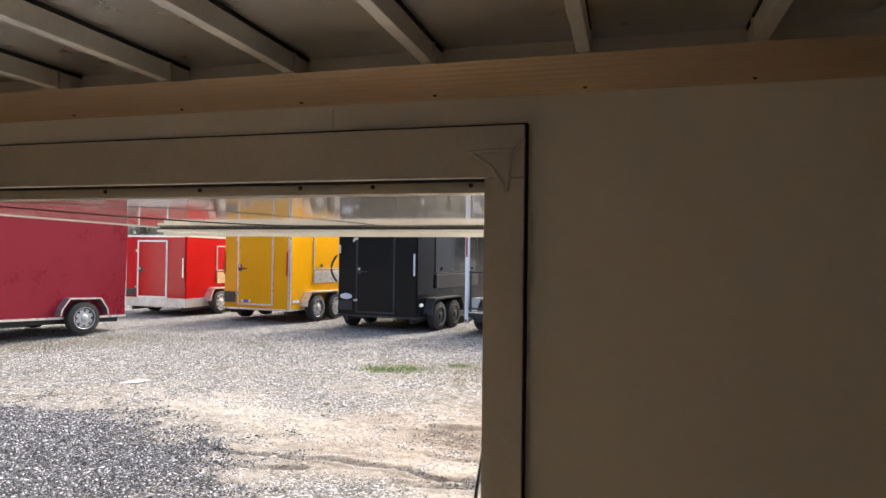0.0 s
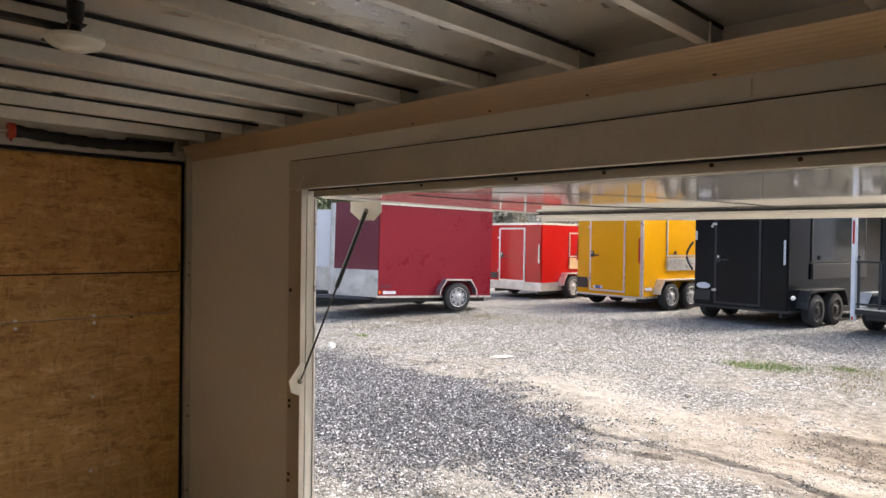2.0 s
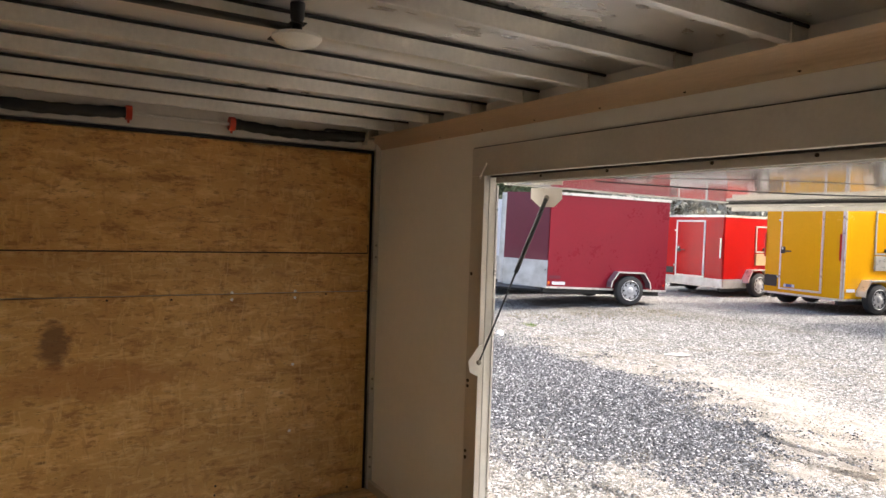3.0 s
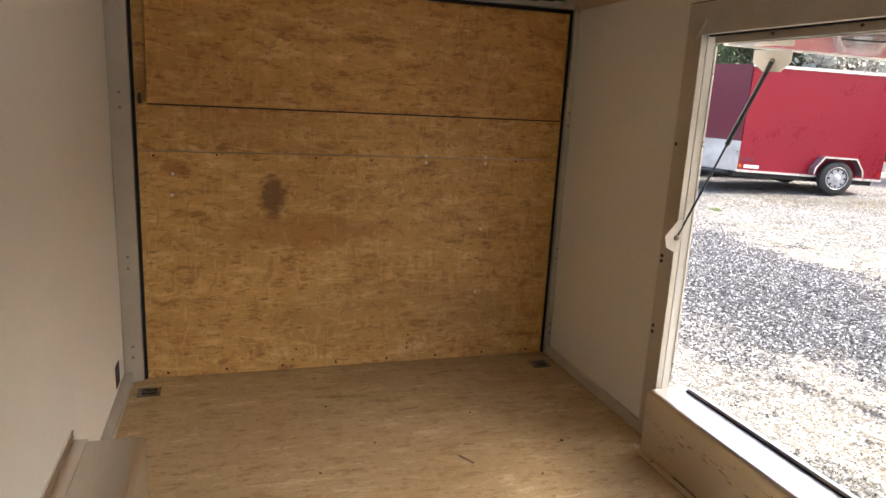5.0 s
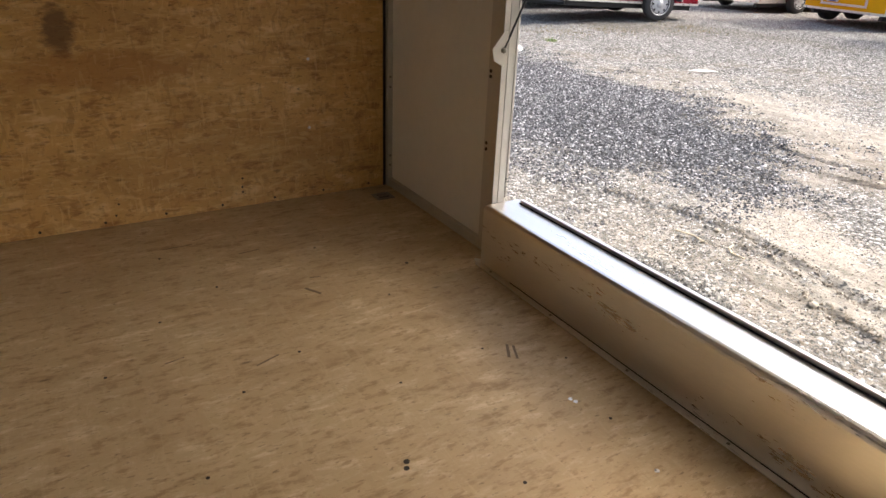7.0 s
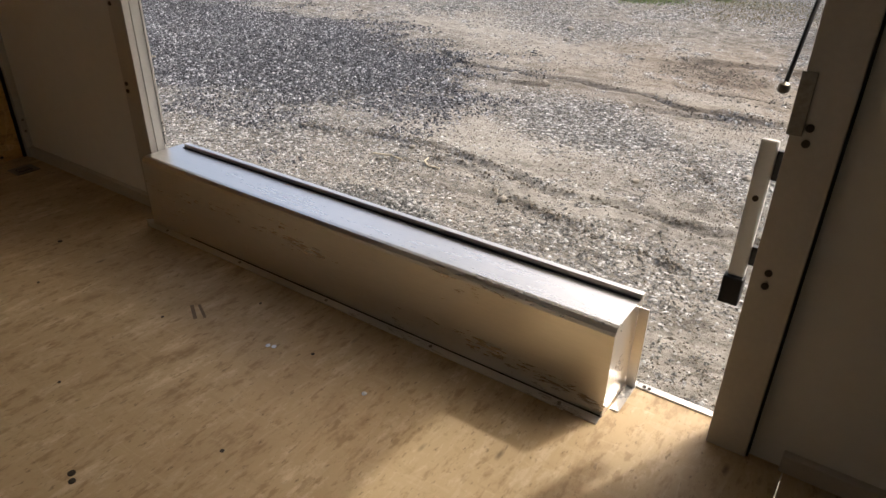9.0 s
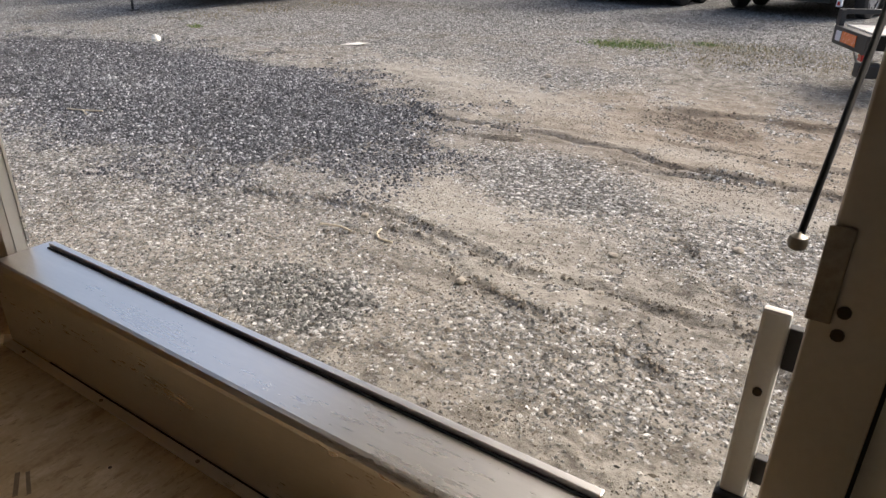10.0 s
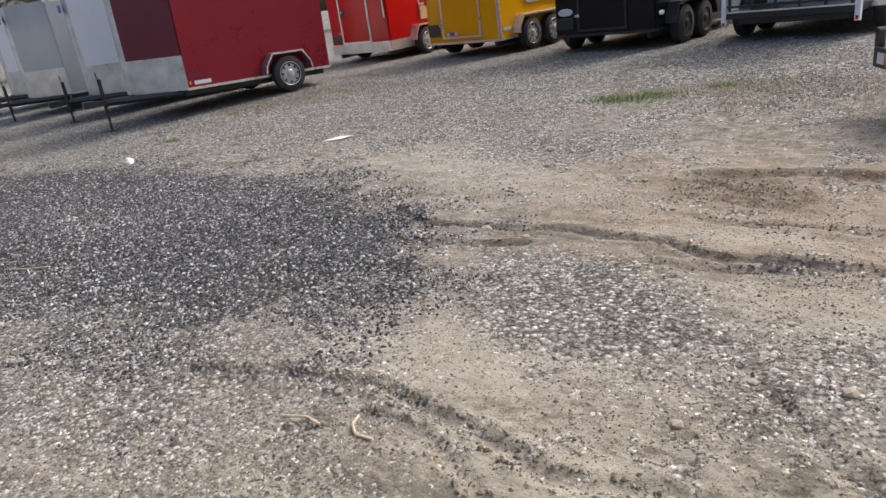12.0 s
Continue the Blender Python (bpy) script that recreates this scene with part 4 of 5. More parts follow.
def stones(name, points, sizes, material, label, seed):
    """Many loose stones in one sheet: squashed six-cornered lumps."""
    r = np.random.default_rng(seed)
    n = len(points)
    base = np.array([(1, 0, 0), (0, 1, 0), (-1, 0, 0), (0, -1, 0), (0, 0, 1), (0, 0, -1)], float)
    tris = np.array([(0, 1, 4), (1, 2, 4), (2, 3, 4), (3, 0, 4), (1, 0, 5), (2, 1, 5), (3, 2, 5), (0, 3, 5)])
    v = base[None] * r.uniform(0.6, 1.25, (n, 6, 1)) * np.stack([r.uniform(0.7, 1.3, n), r.uniform(0.6, 1.1, n), r.uniform(0.4, 0.8, n)], 1)[:, None, :]
    a = r.uniform(0, 6.283, n)
    c, s = np.cos(a)[:, None], np.sin(a)[:, None]
    tilt = r.uniform(-0.5, 0.5, (n, 1))
    z = v[..., 2] + v[..., 0] * tilt
    v = np.stack([v[..., 0] * c - v[..., 1] * s, v[..., 0] * s + v[..., 1] * c, z], -1) * sizes[:, None, None]
    v += np.stack([points[:, 0], points[:, 1], yard_height(points[:, 0], points[:, 1]) + sizes * 0.15], 1)[:, None, :]
    f = (tris[None] + 6 * np.arange(n)[:, None, None]).reshape(-1, 3)
    m = bpy.data.meshes.new(name)
    m.from_pydata(v.reshape(-1, 3).tolist(), [], f.tolist())
    m.materials.append(material)
    return tagged(new(name, m), label, "gravel", kind="stuff")


rg = np.random.default_rng(7)


def scatter(n, cx, cy, rx, ry, spread=0.75):
    a, d = rg.uniform(0, 6.283, n), rg.uniform(0, 1, n) ** spread
    return np.stack([cx + rx * d * np.cos(a), cy + ry * d * np.sin(a)], 1)


def sizes_of(n, lo, hi):
    return lo + (hi - lo) * rg.uniform(0, 1, n) ** 2.5


pts = np.stack([rg.uniform(-14, -2.6, 420000), rg.uniform(2.4, 7.6, 420000)], 1)
pts = pts[rg.uniform(0, 1, len(pts)) < within(pts[:, 0], pts[:, 1], HEAP) * np.where(pts[:, 0] > -8.5, 0.55, 0.25)]
stones("dark_gravel", pts, sizes_of(len(pts), 0.006, 0.022), PEBBLE_DARK, "spread heap of dark crushed stone on the yard", 1)
pts = np.stack([rg.uniform(-12, 3, 520000), 1.7 + 11.8 * rg.uniform(0, 1, 520000) ** 1.3], 1)
px, py = pts[:, 0], pts[:, 1]
dens = 0.04 + 0.75 * within(px, py, GREY) + 0.3 * np.clip(2.6 * (0.55 * lumps(px, py, 0.9, 41) + 0.45 * lumps(px, py, 0.3, 42) - 0.48), 0, 1) + 0.3 * np.clip((py - 7.5) / 4, 0, 1)
dens = dens * (1 - 0.9 * within(px, py, HEAP)) * (1 - 0.75 * within(px, py, [(-2.35, 4.3, 0.85, 0.36, 0.1, 1.0), (-1.6, 3.65, 0.6, 0.2, -0.1, 0.8)]))
pts = pts[rg.uniform(0, 1, len(pts)) < 0.8 * dens]
stones("yard_gravel", pts, sizes_of(len(pts), 0.003, 0.0145), PEBBLE_PALE, "loose pale gravel strewn over the dirt yard", 2)
pts = np.stack([rg.uniform(-6, 2, 130000), 1.7 + 5.5 * rg.uniform(0, 1, 130000) ** 1.4], 1)
px, py = pts[:, 0], pts[:, 1]
pts = pts[rg.uniform(0, 1, len(pts)) < (0.35 + 1.3 * np.clip(lumps(px, py, 0.35, 51) + 0.6 * lumps(px, py, 0.12, 52) - 0.6, 0, 1)) * (1 - within(px, py, HEAP))]
stones("soil_grit", pts, sizes_of(len(pts), 0.003, 0.009), CLOD, "fine crumbs of soil and grit over the dirt", 8)
pts = scatter(650, -2.4, 2.75, 0.5, 0.3, 0.6)
stones("coarse_gravel", pts, sizes_of(len(pts), 0.009, 0.024), PEBBLE_GREY, "cluster of coarse grey crushed stone on the dirt", 6)
# clods of damp soil turned up along the ruts
clods = []
for path, width, depth in RUTS:
    for (ax0, ay0), (bx0, by0) in zip(path, path[1:]):
        n = int(230 * math.hypot(bx0 - ax0, by0 - ay0))
        f = rg.uniform(0, 1, n)
        off = np.where(rg.uniform(0, 1, n) < 0.5, 1, -1) * width * rg.normal(0.9, 0.35, n)
        clods.append(np.stack([ax0 + (bx0 - ax0) * f + rg.normal(0, 0.02, n), ay0 + (by0 - ay0) * f + off - 0.05 * np.sin(3.1 * (ax0 + (bx0 - ax0) * f))], 1))
clods.append(scatter(900, -1.5, 7.05, 0.55, 0.28))
clods.append(scatter(350, -1.0, 3.2, 1.6, 1.0))
clods.append(scatter(200, -2.4, 7.6, 0.8, 0.5))
pts = np.concatenate(clods)
stones("soil_clods", pts, sizes_of(len(pts), 0.004, 0.018), CLOD, "crumbled clods of damp brown soil along the ruts", 5)
for x, y, s in ((-3.15, 5.95, 0.045), (-2.76, 5.86, 0.03), (-1.74, 3.33, 0.03), (-0.61, 4.55, 0.032), (-0.98, 4.53, 0.024), (-2.745, 3.745, 0.024), (-1.19, 4.1, 0.028), (-3.55, 8.05, 0.045), (-3.37, 7.55, 0.03), (-2.3, 7.2, 0.028), (-1.1, 3.7, 0.022), (-0.3, 3.6, 0.026), (-0.9, 5.1, 0.02), (-1.9, 6.6, 0.02)):
    bm = bmesh.new()
    bmesh.ops.create_icosphere(bm, subdivisions=2, radius=s)
    for vtx in bm.verts:
        vtx.co *= 1 + 0.3 * noise.noise(vtx.co * (1.3 / s) + Vector((x, y, 0)))
        vtx.co.z *= 0.65
    ob = part("stone", bm, CLOD)
    ob.location = (x, y, float(yard_height(np.array(x), np.array(y))) + s * 0.25)
    tagged(ob, "loose clod of dark stone lying on the dirt", "stone", "loose stones")


def blades(name, centres, n, spread, height, material, label, seed):
    r = np.random.default_rng(seed)
    vs, fs = [], []
    for cx, cy, k in centres:
        m = int(n * k)
        px, py = cx + r.normal(0, spread * k, m), cy + r.normal(0, spread * 0.6 * k, m)
        pz = yard_height(px, py)
        for x, y, z in zip(px, py, pz):
            a, h, w = r.uniform(0, 6.283), height * r.uniform(0.4, 1.2), 0.004
            lx, ly = r.normal(0, 0.5) * h, r.normal(0, 0.5) * h
            i = len(vs)
            vs += [(x - w * math.cos(a), y - w * math.sin(a), z - 0.005), (x + w * math.cos(a), y + w * math.sin(a), z - 0.005), (x + lx, y + ly, z + h)]
            fs.append((i, i + 1, i + 2))
    m = bpy.data.meshes.new(name)
    m.from_pydata(vs, [], fs)
    m.materials.append(material)
    return tagged(new(name, m), label, "grass", kind="stuff")


blades("grass_tuft", [(-3.4, 10.05, 1.0), (-3.1, 10.2, 0.8), (-3.65, 10.0, 0.6), (-2.4, 10.6, 0.4), (-10.2, 8.2, 0.4)], 420, 0.22, 0.05, GRASS, "small patch of fresh green grass in the gravel", 3)
blades("dry_grass", [(-2.2, 10.3, 1.2), (-1.5, 10.7, 1.2), (-1.9, 9.6, 0.8), (-10.6, 10.0, 1.2), (-10.0, 11.4, 1.1), (-10.9, 9.0, 1.0), (-1.0, 10.0, 1.0)], 450, 0.4, 0.04, STRAW, "thin dry grass and leaf litter on the gravel", 4)
paper = part("paper_scrap", prism(bmesh.new(), [(-0.22, -0.06), (0.08, -0.09), (0.22, 0.04), (0.1, 0.05), (0.02, 0.1)], 0.006), PAPER)
paper.matrix_world = pose(-6.85, 8.4, float(yard_height(np.array(-6.85), np.array(8.4))) + 0.012, 3, -4, 20)
tagged(paper, "torn flat scrap of white cardboard on the gravel", "paper scrap")
blob_ = part("plastic_scrap", bmesh.new(), PAPER)
bm = bmesh.new()
bmesh.ops.create_icosphere(bm, subdivisions=2, radius=0.065)
for vtx in bm.verts:
    vtx.co *= 1 + 0.5 * noise.noise(vtx.co * 14)
bm.to_mesh(blob_.data)
bm.free()
blob_.matrix_world = pose(-9.75, 7.1, float(yard_height(np.array(-9.75), np.array(7.1))) + 0.03)
tagged(blob_, "crumpled white plastic scrap on the gravel", "plastic scrap")
for x, y, segs in ((-6.72, 4.15, [(-0.2, -0.05), (0, 0), (0.18, 0.1), (0, 0), (0.16, -0.06)]), (-2.45, 3.53, [(-0.06, 0.09), (-0.04, 0.02), (0.02, -0.03), (0.12, -0.03)]), (-2.75, 3.5, [(-0.14, -0.02), (0, 0.02), (0.1, 0.0)])):
    bm = bmesh.new()
    for (a, b), (c, d) in zip(segs, segs[1:]):
        rod(bm, (a, b, 0.012), (c, d, 0.014), 0.007, 6)
    ob = part("twig", bm, TWIG)
    ob.location = (x, y, float(yard_height(np.array(x), np.array(y))))
    tagged(ob, "pale dry twig lying on the gravel", "twig", "twigs")


# ---- trailers in the yard ----
def make_wheel(parent, x, y, side, r, rim_mat, w=0.2, tilt=0):
    """A wheel on its axle at (x, y); side +1 faces +x."""
    wheel = part("wheel", lathe(bmesh.new(), [(0.0, -w * 0.35), (r * 0.55, -w * 0.35), (r * 0.55, w * 0.3), (0.0, w * 0.3)], 24, pose(x, y, r, 0, 90, 0)), BLACK_STEEL, parent)
    part("tyre", lathe(bmesh.new(), [(r * 0.56, -w / 2), (r * 0.9, -w / 2), (r * 0.985, -w * 0.38), (r, -w * 0.2), (r, w * 0.2), (r * 0.985, w * 0.38), (r * 0.9, w / 2), (r * 0.56, w / 2), (r * 0.56, -w / 2)], 36, pose(x, y, r, 0, 90, 0)), TYRE, wheel, "", True)
    m = pose(x, y, r, 0, 90 * side, 0)
    part("rim", lathe(bmesh.new(), [(r * 0.67, w * 0.5), (r * 0.65, w * 0.53), (r * 0.62, w * 0.5), (r * 0.59, w * 0.42), (r * 0.48, w * 0.42), (r * 0.34, w * 0.46), (r * 0.24, w * 0.46), (r * 0.2, w * 0.52), (r * 0.12, w * 0.56), (0.0, w * 0.57)], 28, m), rim_mat, wheel, "", True)
    for k in range(8):
        a = k * math.pi / 4
        p = Vector((r * 0.47 * math.cos(a), r * 0.47 * math.sin(a), w * 0.425))
        part("rim_hole", rod(bmesh.new(), m @ (p - Vector((0, 0, 0.01))), m @ (p + Vector((0, 0, 0.004))), r * 0.07, 10), RUBBER, wheel)
    return wheel


def fender(parent, x0, x1, y0, y1, r, top, material):
    """An arched guard, flat on top, over y0..y1."""
    outer = [(y0, 0.0), (y0 + 0.02, top * 0.35), (y0 + 0.18, top), (y1 - 0.18, top), (y1 - 0.02, top * 0.35), (y1, 0.0)]
    inner = [(y1 - 0.03, 0.0), (y1 - 0.05, top * 0.35), (y1 - 0.2, top - 0.03), (y0 + 0.2, top - 0.03), (y0 + 0.05, top * 0.35), (y0 + 0.03, 0.0)]
    bm = prism(bmesh.new(), outer + inner, x1 - x0, Matrix(((0, 0, 1, x0), (1, 0, 0, 0), (0, 1, 0, r + 0.06), (0, 0, 0, 1))))
    guard = part("fender", bm, material, parent)
    xo = x1 if x0 > 0 else x0
    rim_out = [(u, v) for u, v in outer] + [(u, v) for u, v in inner]
    part("edge_trim", prism(bmesh.new(), rim_out, 0.006, Matrix(((0, 0, 1, xo + (0.0005 if x0 > 0 else -0.0065)), (1, 0, 0, 0), (0, 1, 0, r + 0.06), (0, 0, 0, 1)))), ALU_TRIM if material is not BLACK_STEEL else BLACK_STEEL, guard)
    return guard


def frame_strip(parent, name, x0, x1, z0, z1, y, w, material, t=0.012):
    """A flat rectangular rim on a face that looks to -y."""
    bm = bmesh.new()
    box(bm, x0, x0 + w, y - t, y, z0, z1)
    box(bm, x1 - w, x1, y - t, y, z0, z1)
    box(bm, x0 + w, x1 - w, y - t, y, z1 - w, z1)
    box(bm, x0 + w, x1 - w, y - t, y, z0, z0 + w)
    return part(name, bm, material, parent)


def cargo_trailer(m, skin, label, wide, length, base, high, axles, over, nose=0.9, fender_mat=None, rim=None, nose_mat=None, drop=0.0, group="cargo trailers"):
    """Rear centre at the origin, front to +y. base: body's underside above the ground."""
    t = thing("cargo_trailer", m, label, "trailer", group)
    w2 = wide / 2
    out = [(-w2, 0), (w2, 0), (w2, length), (0.12, length + nose), (-0.12, length + nose), (-w2, length)]
    bm = prism(bmesh.new(), out[:3] + [(-w2, length)], high, Matrix.Translation((0, 0, base)))
    bmesh.ops.bevel(bm, geom=[e for e in bm.edges], offset=0.03, segments=2, affect="EDGES")
    part("body", bm, skin, t)
    bm = prism(bmesh.new(), [(w2 - 0.01, length - 0.01), (0.12, length + nose), (-0.12, length + nose), (-w2 + 0.01, length - 0.01)], high - 0.02, Matrix.Translation((0, 0, base + 0.01)))
    nose_part = part("nose", bm, nose_mat or skin, t)
    if nose:
        for sg in (1, -1):
            a, b = Vector((sg * (w2 + 0.004), length - 0.02, 0)), Vector((sg * 0.125, length + nose + 0.004, 0))
            d = (b - a).normalized()
            nrm = Vector((d.y * sg, -d.x * sg, 0))
            nrm = nrm if nrm.x * sg > 0 else -nrm
            q = [a, b, b + nrm * 0.008, a + nrm * 0.008]
            part("stone_guard", prism(bmesh.new(), [(p.x, p.y) for p in q], 0.62, Matrix.Translation((0, 0, base + 0.0))), PLATE, t, "dented bright diamond plate")
        part("nose_cap", rod(bmesh.new(), (0, length + nose - 0.02, base + 0.02), (0, length + nose - 0.02, base + high - 0.03), 0.1, 20), PLATE if nose_mat else WHITE_TRIM, t, "bright rounded nose corner", True)
        tongue = part("tongue", box(bmesh.new(), -0.06, 0.06, length + 0.2, length + nose + 0.72, base - 0.1, base - 0.005, bevel=0.004), BLACK_STEEL, t)
        for sg in (1, -1):
            bm = bmesh.new()
            a, b = Vector((sg * (w2 - 0.15), length + 0.05, base - 0.055)), Vector((sg * 0.06, length + nose + 0.5, base - 0.055))
            rod(bm, a, b, 0.06, 4)
            part("tongue_arm", bm, BLACK_STEEL, t)
        part("coupler", a_box(-0.075, 0.075, length + nose + 0.68, length + nose + 0.9, base - 0.11, base + 0.02, bevel=0.02), BLACK_STEEL, t)
        yj = length + nose + 0.52
        jack = part("jack", rod(rod(bmesh.new(), (0.0, yj, base - 0.25), (0.0, yj, base + 0.38), 0.035, 12), (0.0, yj, 0.02 - drop), (0.0, yj, base - 0.25), 0.025, 12), BLACK_STEEL, t)
        part("foot", a_box(-0.09, 0.09, yj - 0.09, yj + 0.09, -drop, 0.0195 - drop, bevel=0.006), BLACK_STEEL, jack)
        part("crank", rod(rod(bmesh.new(), (0.0, yj, base + 0.4), (0.14, yj, base + 0.4), 0.01, 8), (0.14, yj, base + 0.4), (0.14, yj, base + 0.5), 0.012, 8), BLACK_STEEL, jack)
    # roof and bottom edge trims
    for nm, z0, z1 in (("roof_trim", high - 0.05, high + 0.012), ("bottom_trim", -0.012, 0.035)):
        bm = bmesh.new()
        for sg in (1, -1):
            box(bm, sg * (w2 + 0.001), sg * (w2 + 0.012), 0.0, length, base + z0, base + z1)
        box(bm, -w2, w2, -0.012, -0.001, base + z0, base + z1)
        part(nm, bm, ALU_TRIM if skin is not BLACK else BLACK_STEEL, t)
    ys = [over + 0.86 * k for k in range(axles)]
    r = 0.345
    rim = rim or RIM
    for sg in (1, -1):
        for y in ys:
            make_wheel(t, sg * (w2 + 0.1), y, sg, r, rim)
        fender(t, *(sorted((sg * (w2 + 0.002), sg * (w2 + 0.22)))), ys[0] - 0.52, ys[-1] + 0.52, r, 0.37, fender_mat or ALU_TRIM)
    for y in ys:
        part("axle", rod(bmesh.new(), (-w2, y, r), (w2, y, r), 0.04, 10), BLACK_STEEL, t)
    part("chassis", box(box(bmesh.new(), -w2 + 0.15, -w2 + 0.23, 0.1, length, base - 0.12, base - 0.013), w2 - 0.23, w2 - 0.15, 0.1, length, base - 0.12, base - 0.013), BLACK_STEEL, t)
    return t


def rear_door(t, x0, x1, z0, z1, skin, trim, handle_x):
    d = part("door", a_box(x0 + 0.03, x1 - 0.03, -0.018, -0.001, z0 + 0.03, z1 - 0.03, bevel=0.004), skin, t)
    frame_strip(d, "frame", x0, x1, z0, z1, -0.001, 0.045, trim, 0.024)
    zh = (z0 + z1) / 2 - 0.05
    part("handle", box(box(bmesh.new(), handle_x - 0.05, handle_x + 0.05, -0.05, -0.019, zh - 0.06, zh + 0.1, bevel=0.008), handle_x + 0.02, handle_x + 0.24, -0.06, -0.045, zh - 0.02, zh + 0.012, bevel=0.004), BLACK_STEEL, d, "black lever handle")
    part("lock", rod(bmesh.new(), (handle_x, -0.05, zh + 0.06), (handle_x, -0.056, zh + 0.06), 0.028, 12), ALU_TRIM, d)
    for z in (z0 + 0.3, z1 - 0.3):
        part("hinge", a_box(x0 - 0.05, x0 + 0.05, -0.045, -0.0245, z - 0.025, z + 0.025, bevel=0.004), ALU_TRIM, d)
    return d


def side_hatch(t, wide, y0, y1, z0, z1, skin, trim, shelf, shelf_mat):
    x = wide / 2
    h = part("hatch", a_box(x + 0.001, x + 0.016, y0 + 0.03, y1 - 0.03, z0 + 0.03, z1 - 0.03), skin, t)
    bm = bmesh.new()
    box(bm, x + 0.001, x + 0.022, y0, y0 + 0.04, z0, z1)
    box(bm, x + 0.001, x + 0.022, y1 - 0.04, y1, z0, z1)
    box(bm, x + 0.001, x + 0.022, y0 + 0.04, y1 - 0.04, z0, z0 + 0.04)
    box(bm, x + 0.001, x + 0.022, y0 + 0.04, y1 - 0.04, z1 - 0.04, z1)
    part("frame", bm, trim, h)
    for y in (y0 + 0.35, y1 - 0.35):
        part("catch", a_box(x + 0.017, x + 0.045, y - 0.04, y + 0.04, z0 + 0.06, z0 + 0.14, bevel=0.006), BLACK_STEEL, h)
    if shelf:
        part("shelf", a_box(x + 0.002, x + 0.05, y0, y1, z0 - 0.36, z0 - 0.03, bevel=0.006), shelf_mat, t, "folded-down serving shelf")


def tail_light(t, x, z, h, material=None):
    part("tail_light", a_box(x - 0.018, x + 0.018, -0.04, -0.013, z - h / 2, z + h / 2, bevel=0.005), material or LIGHT_RED, t)


def trailer_pose(x, y, heading, up=G, nose_up=0.0):
    return pose(x, y, up, 0, 0, -math.degrees(heading)) @ pose(0, 0, 0, nose_up, 0, 0)


# maroon single-axle trailer, its nose towards the gap on the near side
W = 1.83
maroon = cargo_trailer(trailer_pose(-11.6, 12.95, 3.445, 0.322, 1.3), MAROON, "maroon single-axle cargo trailer with bright nose guard", W, 3.07, 0.335, 2.17, 1, 1.04, 0.75, FADED, RIM, MAROON_SHADED, 0.24)
part("marker_light", a_box(-W / 2 - 0.02, -W / 2 - 0.001, 2.98, 3.03, 0.42, 0.48, bevel=0.004), LIGHT_AMBER, maroon)
part("marker_light", a_box(-W / 2 - 0.02, -W / 2 - 0.001, 0.06, 0.1, 0.44, 0.5, bevel=0.004), LIGHT_RED, maroon)
part("label_plate", a_box(-W / 2 - 0.004, -W / 2 - 0.001, 2.6, 2.92, 0.41, 0.48), BADGE, maroon)
part("label_plate", a_box(-W / 2 - 0.004, -W / 2 - 0.001, 2.72, 3.0, 0.55, 0.62), MAROON_SHADED, maroon)

# red trailer
W = 2.1
red = cargo_trailer(trailer_pose(-12.63, 16.05, 0.06), RED, "glossy red concession trailer with bright trim", W, 4.2, 0.26, 2.0, 1, 1.3, 0.6, ALU_TRIM)
part("rear_skirt", a_box(-W / 2 - 0.01, W / 2 + 0.01, -0.02, -0.013, 0.28, 0.5), PLATE, red, "bright diamond-plate rear skirt")
part("side_skirt", a_box(W / 2 + 0.0125, W / 2 + 0.018, 0.0, 0.95, 0.28, 0.5), PLATE, red)
rear_door(red, -0.62, 0.42, 0.5, 2.12, RED, WHITE_TRIM, -0.5)
tail_light(red, 0.97, 1.35, 0.55, ALU_TRIM)
part("licence_plate", a_box(-1.0, -0.68, -0.03, -0.013, 0.56, 0.74, bevel=0.004), BLACK_STEEL, red)
side_hatch(red, W, 1.3, 3.2, 1.25, 2.0, RED, ALU_TRIM, True, WOOD_SHELF)

# yellow trailer
W = 2.12
yellow = cargo_trailer(trailer_pose(-9.03, 15.38, 0.16, 0.36), YELLOW, "bright yellow tandem-axle concession trailer", W, 4.6, 0.31, 2.35, 2, 0.97, 0.6, ALU_TRIM)
rear_door(yellow, -0.6, 0.56, 0.42, 2.4, YELLOW, ALU_TRIM, -0.5)
tail_light(yellow, -1.03, 1.5, 0.6)
tail_light(yellow, 1.0, 1.5, 0.6)
part("corner_trim", box(box(bmesh.new(), W / 2 - 0.04, W / 2 + 0.014, -0.014, -0.0125, 0.32, 2.6), W / 2 + 0.0125, W / 2 + 0.016, 0.0, 0.06, 0.32, 2.6), ALU_TRIM, yellow)
part("licence_plate", a_box(-1.02, -0.66, -0.03, -0.013, 0.48, 0.76, bevel=0.004), BLACK_STEEL, yellow)
for x, w, mt, nm in ((-0.3, 0.3, BADGE, "badge"), (-0.3, 0.16, BADGE_BLUE, "badge")):
    part(nm, a_box(x - w / 2, x + w / 2, -0.03 if mt is BADGE_BLUE else -0.027, -0.0245, 0.49, 0.56), mt, yellow)
part("badge", a_box(W / 2 + 0.0125, W / 2 + 0.016, 0.12, 0.4, 0.5, 0.57), BADGE, yellow)
side_hatch(yellow, W, 1.0, 3.6, 1.35, 2.35, YELLOW, ALU_TRIM, True, ALU_TRIM)

